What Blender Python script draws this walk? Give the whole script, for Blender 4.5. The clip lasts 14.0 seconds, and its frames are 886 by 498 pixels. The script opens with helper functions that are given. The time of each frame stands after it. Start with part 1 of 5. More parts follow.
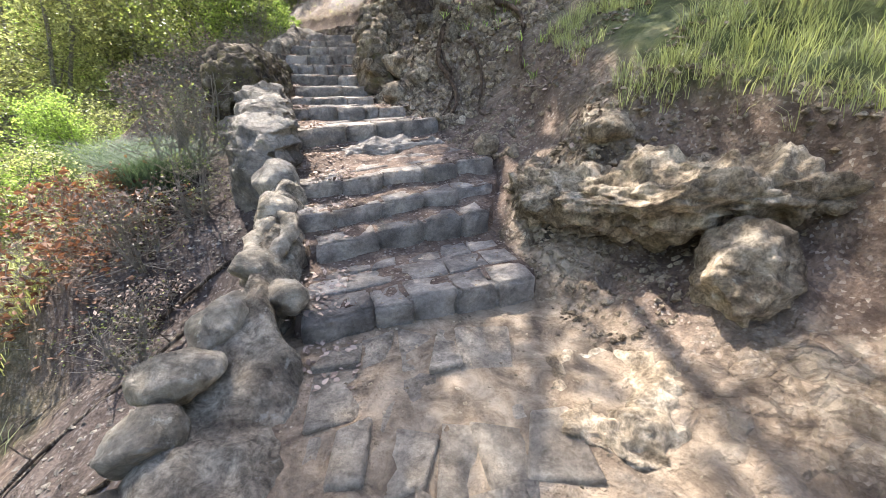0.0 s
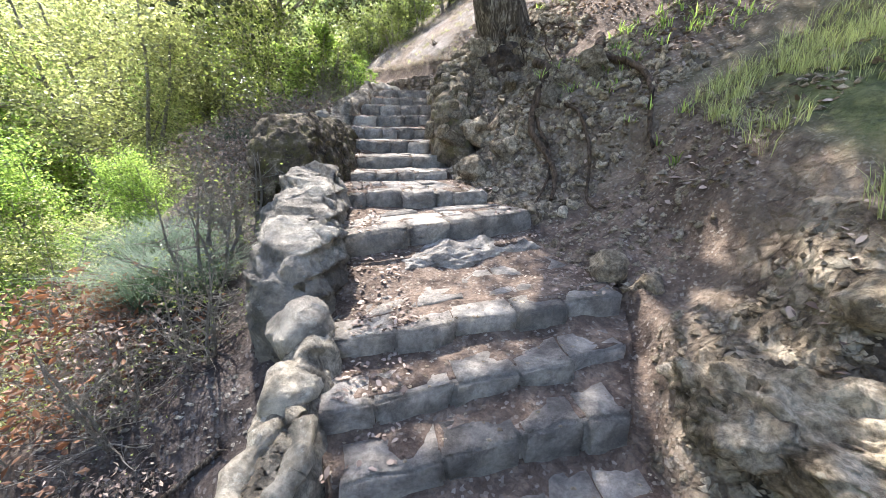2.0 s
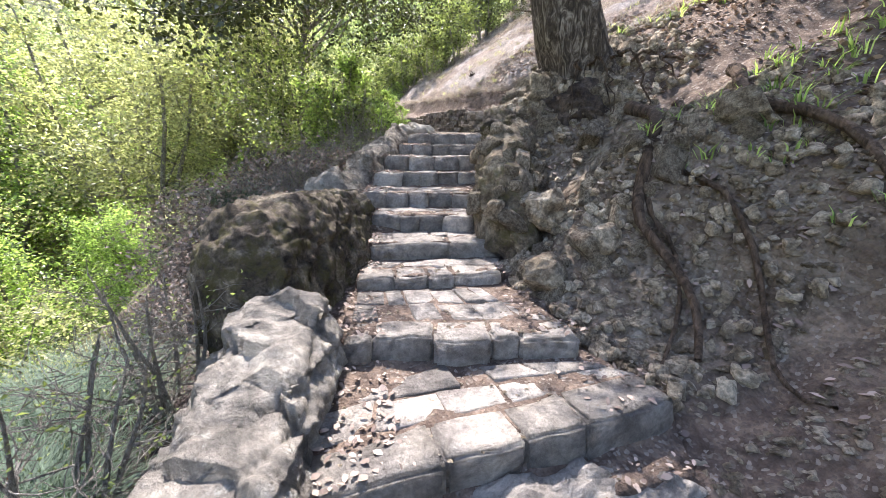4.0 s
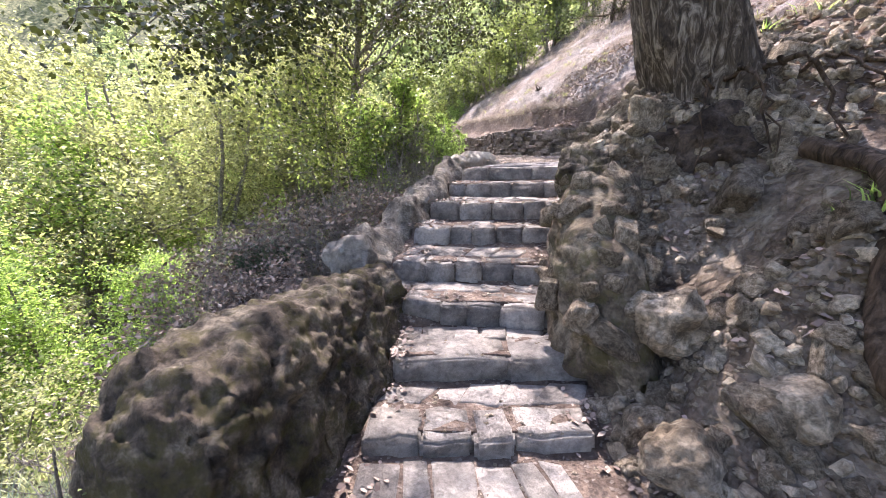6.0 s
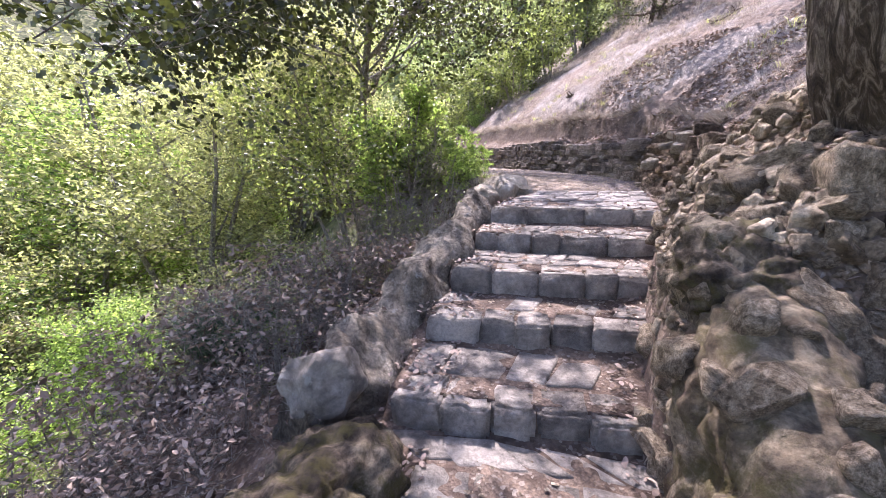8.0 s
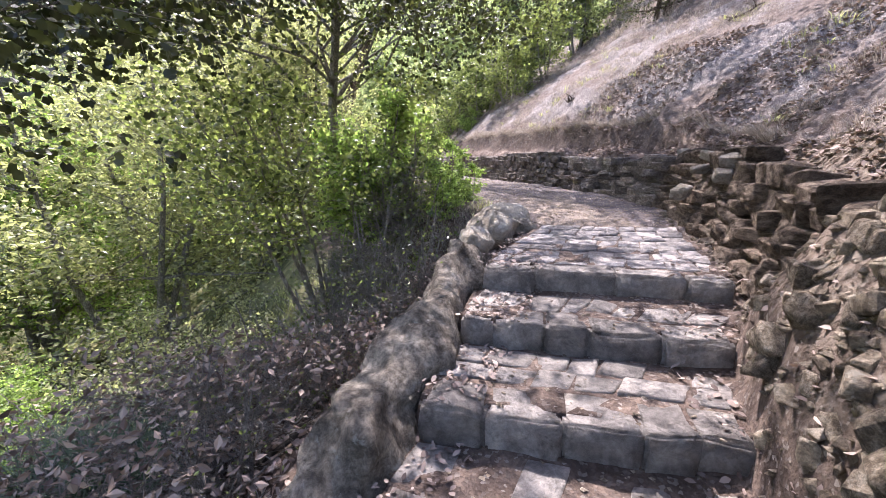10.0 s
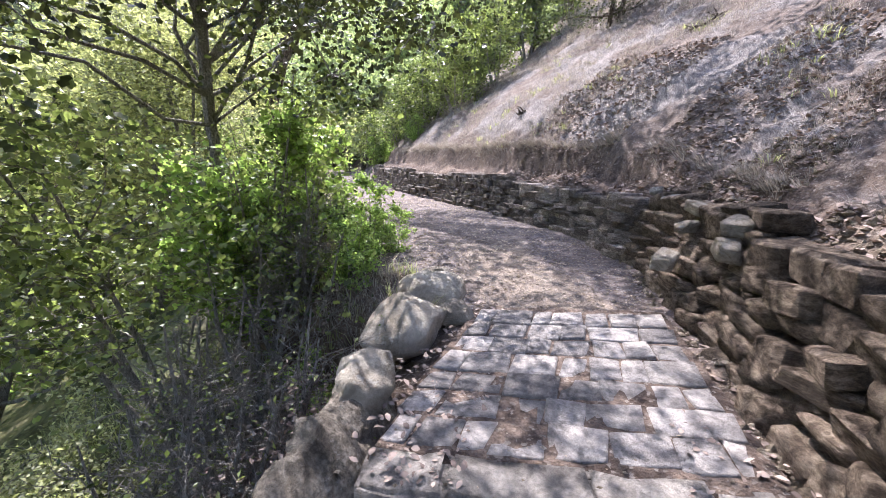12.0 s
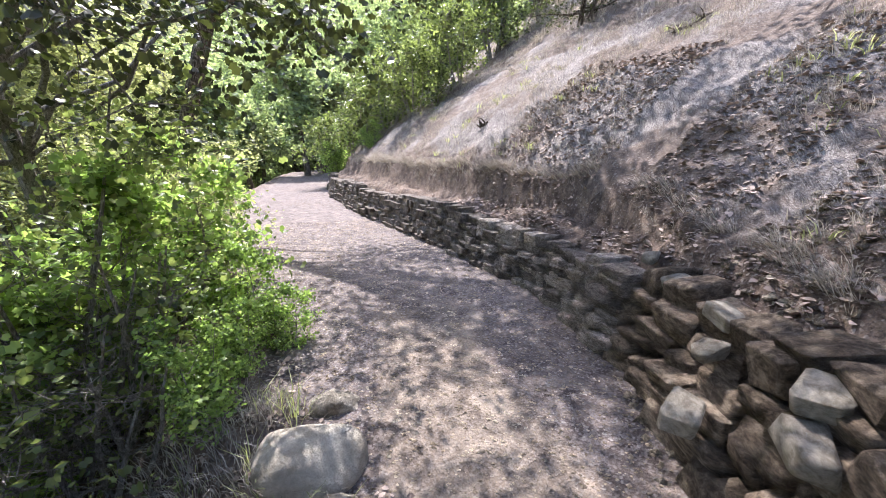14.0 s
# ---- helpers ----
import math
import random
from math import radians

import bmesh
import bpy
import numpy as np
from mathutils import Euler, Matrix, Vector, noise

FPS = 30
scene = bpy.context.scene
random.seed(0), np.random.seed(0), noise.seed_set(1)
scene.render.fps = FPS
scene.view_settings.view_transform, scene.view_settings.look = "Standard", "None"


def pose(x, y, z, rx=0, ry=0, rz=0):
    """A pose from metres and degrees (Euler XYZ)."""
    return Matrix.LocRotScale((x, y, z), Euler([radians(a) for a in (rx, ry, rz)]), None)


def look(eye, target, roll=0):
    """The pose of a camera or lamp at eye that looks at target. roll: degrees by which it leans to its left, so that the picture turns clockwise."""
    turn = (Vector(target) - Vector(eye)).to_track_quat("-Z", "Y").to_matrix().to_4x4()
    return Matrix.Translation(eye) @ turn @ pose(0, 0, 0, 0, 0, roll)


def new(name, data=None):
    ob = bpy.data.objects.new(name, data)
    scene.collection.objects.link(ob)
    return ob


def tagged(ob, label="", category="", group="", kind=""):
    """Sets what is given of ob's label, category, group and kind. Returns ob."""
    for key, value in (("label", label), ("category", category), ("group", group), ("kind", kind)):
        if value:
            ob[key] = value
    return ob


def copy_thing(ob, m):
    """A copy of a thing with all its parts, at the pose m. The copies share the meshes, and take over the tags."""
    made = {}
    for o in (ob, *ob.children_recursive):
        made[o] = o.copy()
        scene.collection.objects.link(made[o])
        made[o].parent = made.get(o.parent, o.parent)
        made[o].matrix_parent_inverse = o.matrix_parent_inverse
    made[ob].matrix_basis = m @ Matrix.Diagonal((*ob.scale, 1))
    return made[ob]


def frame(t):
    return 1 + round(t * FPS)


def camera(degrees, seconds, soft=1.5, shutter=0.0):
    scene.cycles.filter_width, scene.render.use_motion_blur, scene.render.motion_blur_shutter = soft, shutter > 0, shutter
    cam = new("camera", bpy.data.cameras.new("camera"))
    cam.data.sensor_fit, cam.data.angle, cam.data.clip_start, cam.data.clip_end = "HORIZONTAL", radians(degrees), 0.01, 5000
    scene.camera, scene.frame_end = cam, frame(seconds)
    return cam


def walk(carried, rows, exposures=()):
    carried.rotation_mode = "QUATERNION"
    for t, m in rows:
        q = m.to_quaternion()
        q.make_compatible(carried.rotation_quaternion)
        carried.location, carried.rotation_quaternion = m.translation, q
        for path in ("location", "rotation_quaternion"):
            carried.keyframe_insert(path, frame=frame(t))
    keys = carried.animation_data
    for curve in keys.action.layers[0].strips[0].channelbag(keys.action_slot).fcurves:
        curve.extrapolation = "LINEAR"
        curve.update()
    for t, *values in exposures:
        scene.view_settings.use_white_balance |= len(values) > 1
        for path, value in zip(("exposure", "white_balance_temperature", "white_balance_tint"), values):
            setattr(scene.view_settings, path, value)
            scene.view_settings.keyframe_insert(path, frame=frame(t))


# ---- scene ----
cam = camera(97.0, 14.0, soft=0.8)
PATH = [
    (0, (0.029, 0.02, 1.536), (0.029, 1.875, 0.787), 0.4),
    (0.5, (0.0, 0.26, 1.623), (-0.122, 2.13, 0.925), 0.5),
    (1, (-0.066, 0.491, 1.665), (-0.29, 2.363, 0.998), 0.6),
    (1.5, (-0.186, 0.923, 1.85), (-0.471, 2.8, 1.22), 0.6),
    (2, (-0.225, 1.319, 1.903), (-0.542, 3.203, 1.313), 0.7),
    (2.5, (-0.264, 1.756, 1.974), (-0.602, 3.65, 1.428), 0.8),
    (3, (-0.414, 2.188, 2.021), (-0.781, 4.086, 1.509), 1.1),
    (3.2, (-0.481, 2.338, 2.101), (-0.858, 4.236, 1.597), 1.2),
    (5.3, (-0.79, 3.666, 2.49), (-1.492, 5.487, 2.052), -1.1),
    (5.5, (-0.813, 3.785, 2.555), (-1.539, 5.598, 2.124), -1.0),
    (6, (-0.915, 3.985, 2.614), (-1.696, 5.778, 2.194), -0.9),
    (6.5, (-1.09, 4.278, 2.671), (-1.917, 6.051, 2.255), -0.7),
    (7, (-1.189, 4.584, 2.735), (-2.036, 6.348, 2.317), -0.4),
    (7.5, (-1.283, 4.828, 2.902), (-2.135, 6.588, 2.483), -0.5),
    (8, (-1.486, 5.107, 2.96), (-2.333, 6.871, 2.546), -0.1),
    (8.2, (-1.536, 5.202, 2.991), (-2.38, 6.968, 2.579), 0.1),
    (10.3, (-1.89, 6.492, 3.348), (-2.694, 8.275, 2.927), -0.2),
    (10.5, (-1.895, 6.67, 3.397), (-2.684, 8.459, 2.977), -0.1),
    (11, (-1.978, 7.043, 3.466), (-2.71, 8.856, 3.048), -0.1),
    (11.5, (-2.066, 7.399, 3.584), (-2.735, 9.237, 3.165), -0.0),
    (12, (-2.024, 7.761, 3.729), (-2.647, 9.615, 3.309), -0.0),
    (12.5, (-2.09, 8.101, 3.81), (-2.686, 9.963, 3.387), -0.1),
    (13, (-2.071, 8.452, 4.02), (-2.633, 10.322, 3.589), -0.1),
    (13.5, (-1.985, 8.865, 4.176), (-2.51, 10.744, 3.737), -0.1),
    (14, (-2.016, 9.246, 4.214), (-2.516, 11.131, 3.772), -0.1),
]
walk(cam, [(t, look(eye, target, roll)) for t, eye, target, roll in PATH], [(0, 2.05, 6750, 14), (0.5, 2.24, 6250, 8), (1.0, 2.18, 6550, 15), (1.5, 2.12, 6400, 12), (3, 2.02, 6350, 14), (5.5, 2.06, 6350, 23), (8, 1.98, 6150, 31), (11, 1.74, 6100, 23), (12.5, 1.78, 5900, 20), (14, 1.80, 6000, 18)])

# ---------------------------------------------------------------- light
SUN = Vector((-0.30, 0.45, 0.84)).normalized()
world = bpy.data.worlds.new("sky")
scene.world = world
world.use_nodes = True
wn = world.node_tree.nodes
sky = wn.new("ShaderNodeTexSky")
sky.sky_type, sky.sun_disc = "NISHITA", False
sky.sun_elevation = math.asin(SUN.z)
sky.sun_rotation = math.atan2(SUN.x, SUN.y)
sky.air_density, sky.dust_density = 1.0, 2.0
world.node_tree.links.new(sky.outputs[0], wn["Background"].inputs[0])
wn["Background"].inputs[1].default_value = 0.15
lamp = new("sun", bpy.data.lights.new("sun", "SUN"))
lamp.data.energy, lamp.data.angle, lamp.data.color = 3.7, radians(0.6), (1.0, 0.96, 0.90)
lamp.matrix_world = look(SUN * 60, (0, 0, 0))


# ---------------------------------------------------------------- helpers for meshes
def part(name, bm, material, parent=None, label="", smooth=False):
    """One bmesh as one mesh object under a thing or a part."""
    me = bpy.data.meshes.new(name)
    bm.to_mesh(me)
    bm.free()
    return mesh_object(name, me, material, parent, label, smooth)


def mesh_object(name, me, material, parent=None, label="", smooth=False):
    if material:
        me.materials.append(material)
    if smooth:
        me.polygons.foreach_set("use_smooth", [True] * len(me.polygons))
    ob = new(name, me)
    if parent:
        ob.parent = parent
    if label:
        ob["label"] = label
    return ob


def raw(name, verts, faces, material, parent=None, label="", smooth=False):
    me = bpy.data.meshes.new(name)
    me.from_pydata([tuple(v) for v in verts], [], faces)
    me.update()
    return mesh_object(name, me, material, parent, label, smooth)


def empty(name, at=(0, 0, 0)):
    ob = new(name)
    ob.location = at
    ob.empty_display_size = 0.1
    return ob


# ---------------------------------------------------------------- materials
def material(name, rough=0.9):
    m = bpy.data.materials.new(name)
    m.use_nodes = True
    n, k = m.node_tree.nodes, m.node_tree.links
    b = n["Principled BSDF"]
    b.inputs["Roughness"].default_value = rough
    b.inputs["Specular IOR Level"].default_value = 0.25
    return m, n, k, b


def coords(n, k, source="Object"):
    return n.new("ShaderNodeTexCoord").outputs[source]


def noise_node(n, k, vec, scale, detail=6, rough=0.6, warp=0.0):
    t = n.new("ShaderNodeTexNoise")
    t.inputs["Scale"].default_value, t.inputs["Detail"].default_value = scale, detail
    t.inputs["Roughness"].default_value, t.inputs["Distortion"].default_value = rough, warp
    k.new(vec, t.inputs["Vector"])
    return t.outputs[0]


def voronoi_node(n, k, vec, scale, feature="F1", out=0):
    t = n.new("ShaderNodeTexVoronoi")
    t.feature = feature
    t.inputs["Scale"].default_value = scale
    k.new(vec, t.inputs["Vector"])
    return t.outputs[out]


def ramp(n, k, fac, stops):
    r = n.new("ShaderNodeValToRGB")
    e = r.color_ramp.elements
    while len(e) < len(stops):
        e.new(0.5)
    for i, (p, c) in enumerate(stops):
        e[i].position, e[i].color = p, (*c, 1) if len(c) == 3 else c
    k.new(fac, r.inputs[0])
    return r.outputs[0]


def mix(n, k, fac, a, b, mode="MIX"):
    m = n.new("ShaderNodeMix")
    m.data_type, m.blend_type = "RGBA", mode
    for sock, v in ((m.inputs[0], fac), (m.inputs[6], a), (m.inputs[7], b)):
        if isinstance(v, (int, float)):
            sock.default_value = v
        elif isinstance(v, tuple):
            sock.default_value = (*v, 1)
        else:
            k.new(v, sock)
    return m.outputs[2]


def maths(n, k, op, a, b=0.0):
    m = n.new("ShaderNodeMath")
    m.operation = op
    for sock, v in ((m.inputs[0], a), (m.inputs[1], b)):
        if isinstance(v, (int, float)):
            sock.default_value = v
        else:
            k.new(v, sock)
    return m.outputs[0]


def bump(n, k, b, height, distance, strength=1.0):
    t = n.new("ShaderNodeBump")
    t.inputs["Distance"].default_value, t.inputs["Strength"].default_value = distance, strength
    k.new(height, t.inputs["Height"])
    if b.inputs["Normal"].links:
        k.new(b.inputs["Normal"].links[0].from_socket, t.inputs["Normal"])
    k.new(t.outputs[0], b.inputs["Normal"])


def attribute(n, name):
    a = n.new("ShaderNodeAttribute")
    a.attribute_name = name
    return a.outputs["Fac"]


def shifted_coords(n, k):
    """Object coordinates, moved by chance from object to object."""
    info = n.new("ShaderNodeObjectInfo")
    add = n.new("ShaderNodeVectorMath")
    add.operation = "MULTIPLY_ADD"
    comb = n.new("ShaderNodeCombineXYZ")
    for i in range(3):
        k.new(info.outputs["Random"], comb.inputs[i])
    k.new(comb.outputs[0], add.inputs[0])
    add.inputs[1].default_value = (41.0, 17.0, 29.0)
    k.new(coords(n, k), add.inputs[2])
    return add.outputs[0]


def stone_material(name, dark, mid, light, scale=1.0, lichen=None, rough=0.88, spread=0.35, moss=None, grain=1.0):
    """Weathered stone: tone by piece, blotches, grain and pitted relief."""
    m, n, k, b = material(name, rough)
    v = shifted_coords(n, k)
    big = noise_node(n, k, v, 3.0 * scale, 5, 0.65, 0.4)
    fine = noise_node(n, k, v, 34.0 * scale, 8, 0.7)
    grit = noise_node(n, k, v, 160.0 * scale, 3, 0.6)
    mid_n = noise_node(n, k, v, 11.0 * scale, 8, 0.75, 0.6)
    pits = voronoi_node(n, k, v, 17.0 * scale)
    c = ramp(n, k, big, [(0.38, dark), (0.5, mid), (0.62, light)])
    c = mix(n, k, 0.55 * grain, c, ramp(n, k, fine, [(0.40, (0.3, 0.3, 0.3)), (0.58, (1.1, 1.1, 1.1))]), "MULTIPLY")
    c = mix(n, k, 0.7 * grain, c, ramp(n, k, mid_n, [(0.40, (0.38, 0.36, 0.34)), (0.5, (0.95, 0.95, 0.95)), (0.6, (1.4, 1.38, 1.35))]), "MULTIPLY")
    info = n.new("ShaderNodeObjectInfo")
    tone = ramp(n, k, info.outputs["Random"], [(0.0, (1 - spread,) * 3), (1.0, (1 + spread * 0.6,) * 3)])
    c = mix(n, k, 1.0, c, tone, "MULTIPLY")
    if lichen:
        spots = ramp(n, k, noise_node(n, k, v, 13.0 * scale, 6, 0.7), [(0.60, (0, 0, 0)), (0.66, (1, 1, 1))])
        c = mix(n, k, maths(n, k, "MULTIPLY", spots, 0.6), c, lichen)
    if moss:
        spots = ramp(n, k, noise_node(n, k, v, 5.0 * scale, 7, 0.75), [(0.48, (0, 0, 0)), (0.6, (1, 1, 1))])
        c = mix(n, k, maths(n, k, "MULTIPLY", spots, 0.8), c, moss)
    k.new(c, b.inputs["Base Color"])
    bump(n, k, b, big, 0.06 / scale)
    bump(n, k, b, mid_n, 0.06 / scale)
    bump(n, k, b, pits, 0.012 / scale, 0.7)
    bump(n, k, b, fine, 0.02 / scale)
    bump(n, k, b, grit, 0.003)
    return m


STEP_STONE = stone_material("grey step stone", (0.225, 0.20, 0.175), (0.36, 0.325, 0.285), (0.52, 0.465, 0.395), 1.4, rough=0.7, spread=0.35, grain=0.5)
PAVER = stone_material("worn paving stone", (0.30, 0.27, 0.245), (0.43, 0.39, 0.355), (0.57, 0.515, 0.455), 1.4, rough=0.75, spread=0.35, grain=0.55)
DUSTY_PAVER = stone_material("dusty sunk paving stone", (0.23, 0.195, 0.155), (0.34, 0.295, 0.235), (0.47, 0.41, 0.33), 1.4, rough=0.85, spread=0.3, grain=0.6)
PALE_ROCK = stone_material("sun-bleached rock", (0.34, 0.29, 0.22), (0.50, 0.44, 0.345), (0.64, 0.575, 0.465), 0.8, lichen=(0.60, 0.57, 0.49), grain=0.3, spread=0.15)
KERB_ROCK = stone_material("kerb rock", (0.22, 0.19, 0.145), (0.40, 0.35, 0.275), (0.58, 0.52, 0.42), 1.0, lichen=(0.58, 0.56, 0.48), grain=0.65)
GREY_ROCK = stone_material("grey rock", (0.15, 0.138, 0.12), (0.31, 0.28, 0.24), (0.47, 0.43, 0.365), 1.0, lichen=(0.45, 0.45, 0.40), grain=0.5)
MOSS_ROCK = stone_material("mossy rock", (0.05, 0.04, 0.03), (0.145, 0.115, 0.085), (0.31, 0.26, 0.19), 1.8, moss=(0.085, 0.075, 0.025))
WALL_STONE = stone_material("dry wall stone", (0.27, 0.215, 0.175), (0.46, 0.385, 0.31), (0.64, 0.555, 0.47), 1.6, spread=0.6)
BROWN_STONE = stone_material("brown wall stone", (0.13, 0.095, 0.065), (0.27, 0.205, 0.145), (0.44, 0.35, 0.255), 1.4, spread=0.45, grain=0.7)
CONGLOMERATE = stone_material("tan conglomerate", (0.10, 0.075, 0.052), (0.24, 0.19, 0.13), (0.42, 0.35, 0.25), 1.3, spread=0.1, moss=(0.13, 0.115, 0.045))
DARK_EARTH = stone_material("dark root earth", (0.045, 0.032, 0.025), (0.09, 0.066, 0.05), (0.17, 0.13, 0.10), 1.6, spread=0.05)
MORTAR = stone_material("old tan mortar", (0.16, 0.135, 0.105), (0.30, 0.26, 0.205), (0.45, 0.40, 0.32), 1.3, spread=0.1, lichen=(0.42, 0.41, 0.36))
TAN_ROCK = stone_material("tan rock", (0.20, 0.155, 0.105), (0.42, 0.34, 0.24), (0.62, 0.53, 0.40), 1.5, lichen=(0.50, 0.46, 0.36), spread=0.4)


def ground_material():
    m, n, k, b = material("earth and rock", 0.95)
    v = coords(n, k)
    big = noise_node(n, k, v, 0.9, 6, 0.6)
    mid = noise_node(n, k, v, 6.0, 8, 0.7, 0.5)
    fine = noise_node(n, k, v, 55.0, 6, 0.7)
    cell = voronoi_node(n, k, v, 62.0)
    cell_tone = voronoi_node(n, k, v, 62.0, out=1)
    earth = ramp(n, k, mid, [(0.38, (0.075, 0.052, 0.040)), (0.5, (0.155, 0.112, 0.085)), (0.62, (0.27, 0.20, 0.15))])
    sepia = n.new("ShaderNodeSeparateColor")
    k.new(cell_tone, sepia.inputs[0])
    chips = ramp(n, k, sepia.outputs[0], [(0.55, (0.10, 0.075, 0.06)), (0.8, (0.24, 0.20, 0.165)), (0.97, (0.46, 0.41, 0.35))])
    is_chip = ramp(n, k, sepia.outputs[1], [(0.50, (0, 0, 0)), (0.62, (1, 1, 1))])
    earth = mix(n, k, maths(n, k, "MULTIPLY", is_chip, 0.55), earth, chips)
    gravel = ramp(n, k, mid, [(0.38, (0.085, 0.067, 0.062)), (0.5, (0.15, 0.12, 0.107)), (0.64, (0.29, 0.235, 0.19))])
    gravel = mix(n, k, maths(n, k, "MULTIPLY", is_chip, 0.75), gravel, mix(n, k, 0.5, chips, (0.33, 0.30, 0.295)))
    rock = ramp(n, k, noise_node(n, k, v, 4.5, 10, 0.75, 0.25), [(0.38, (0.075, 0.058, 0.042)), (0.49, (0.26, 0.205, 0.145)), (0.6, (0.52, 0.44, 0.33))])
    rock = mix(n, k, 0.5, rock, ramp(n, k, fine, [(0.3, (0.4, 0.4, 0.4)), (0.65, (1, 1, 1))]), "MULTIPLY")
    lump = voronoi_node(n, k, v, 11.0, "DISTANCE_TO_EDGE")
    lump_tone = n.new("ShaderNodeSeparateColor")
    k.new(voronoi_node(n, k, v, 11.0, out=1), lump_tone.inputs[0])
    stones = ramp(n, k, lump_tone.outputs[0], [(0.2, (0.26, 0.205, 0.145)), (0.6, (0.44, 0.37, 0.27)), (0.95, (0.60, 0.53, 0.41))])
    is_stone = maths(n, k, "MULTIPLY", ramp(n, k, lump, [(0.04, (0, 0, 0)), (0.14, (1, 1, 1))]), ramp(n, k, lump_tone.outputs[1], [(0.45, (0, 0, 0)), (0.55, (1, 1, 1))]))
    rock = mix(n, k, maths(n, k, "MULTIPLY", is_stone, 0.7), rock, mix(n, k, 0.6, stones, ramp(n, k, fine, [(0.35, (0.5, 0.5, 0.5)), (0.62, (1.1, 1.1, 1.1))]), "MULTIPLY"))
    straw = n.new("ShaderNodeMapping")
    straw.inputs["Scale"].default_value = (60, 14, 14)
    k.new(v, straw.inputs["Vector"])
    blades = noise_node(n, k, straw.outputs[0], 1.0, 6, 0.7, 1.2)
    dry = ramp(n, k, blades, [(0.36, (0.09, 0.075, 0.07)), (0.5, (0.23, 0.20, 0.18)), (0.64, (0.44, 0.40, 0.36))])
    dry = mix(n, k, ramp(n, k, big, [(0.44, (0, 0, 0)), (0.56, (0.85, 0.85, 0.85))]), dry, earth)
    green = ramp(n, k, noise_node(n, k, v, 1.3, 10, 0.75), [(0.4, (0.05, 0.06, 0.025)), (0.5, (0.13, 0.145, 0.06)), (0.6, (0.27, 0.25, 0.12))])
    # Left slope: dark soil, with shade put into the colour, darker and bluer.
    c = mix(n, k, attribute(n, "shaded_soil"), earth, mix(n, k, 1.0, earth, (0.50, 0.54, 0.62), "MULTIPLY"))
    c = mix(n, k, attribute(n, "gravel"), c, gravel)
    c = mix(n, k, attribute(n, "dust"), c, ramp(n, k, mid, [(0.38, (0.16, 0.12, 0.085)), (0.5, (0.30, 0.235, 0.165)), (0.62, (0.44, 0.355, 0.26))]))
    c = mix(n, k, attribute(n, "rock"), c, rock)
    c = mix(n, k, attribute(n, "dry"), c, dry)
    c = mix(n, k, attribute(n, "green"), c, green)
    k.new(c, b.inputs["Base Color"])
    bump(n, k, b, mid, 0.05)
    bump(n, k, b, maths(n, k, "MULTIPLY", maths(n, k, "MINIMUM", lump, 0.25), attribute(n, "rock")), 0.25)
    bump(n, k, b, cell, 0.010, 0.6)
    bump(n, k, b, fine, 0.012)
    return m


GROUND = ground_material()


def leaf_material(name, dark, light, glow=0.5, rough=0.36, tint=(1.2, 1.3, 0.75)):
    """Thin leaves that let light through, each of its own tone."""
    m, n, k, b = material(name, rough)
    b.inputs["Specular IOR Level"].default_value = 0.55
    geo = n.new("ShaderNodeNewGeometry")
    c = ramp(n, k, geo.outputs["Random Per Island"], [(0.0, dark), (0.75, light), (1.0, tuple(min(1, 1.25 * x) for x in light))])
    k.new(c, b.inputs["Base Color"])
    t = n.new("ShaderNodeBsdfTranslucent")
    k.new(mix(n, k, 1.0, c, tint, "MULTIPLY"), t.inputs[0])
    s = n.new("ShaderNodeMixShader")
    s.inputs[0].default_value = glow
    k.new(b.outputs[0], s.inputs[1])
    k.new(t.outputs[0], s.inputs[2])
    k.new(s.outputs[0], n["Material Output"].inputs[0])
    return m


LEAF_OAK = leaf_material("dark oak leaf", (0.022, 0.028, 0.010), (0.075, 0.085, 0.030), 0.3)
LEAF_SHRUB = leaf_material("shrub leaf", (0.04, 0.055, 0.022), (0.27, 0.31, 0.125), 0.5)
LEAF_BRIGHT = leaf_material("fresh green leaf", (0.09, 0.14, 0.045), (0.42, 0.53, 0.20), 0.62)
LEAF_PALE = leaf_material("pale yellow-green leaf", (0.15, 0.155, 0.085), (0.52, 0.51, 0.32), 0.55)
# Distance haze is put into this leaf colour, paler and greyer.
LEAF_HAZED = leaf_material("haze-paled far leaf", (0.14, 0.17, 0.10), (0.42, 0.47, 0.29), 0.55)
LEAF_GREY = leaf_material("grey-green needle", (0.05, 0.08, 0.055), (0.14, 0.195, 0.13), 0.25, 0.8)
LEAF_DRY = leaf_material("dead leaf", (0.11, 0.075, 0.06), (0.40, 0.31, 0.25), 0.1, 0.8, (1, 0.9, 0.8))
LEAF_RUST = leaf_material("rust brown leaf", (0.10, 0.05, 0.032), (0.28, 0.15, 0.085), 0.3, 0.7, (1.2, 0.9, 0.7))
GRASS_GREEN = leaf_material("green grass blade", (0.20, 0.205, 0.10), (0.52, 0.53, 0.30), 0.45, 0.5, (1.2, 1.3, 0.65))
GRASS_DRY = leaf_material("dry grass blade", (0.22, 0.19, 0.155), (0.50, 0.45, 0.38), 0.3, 0.8, (1, 0.97, 0.9))


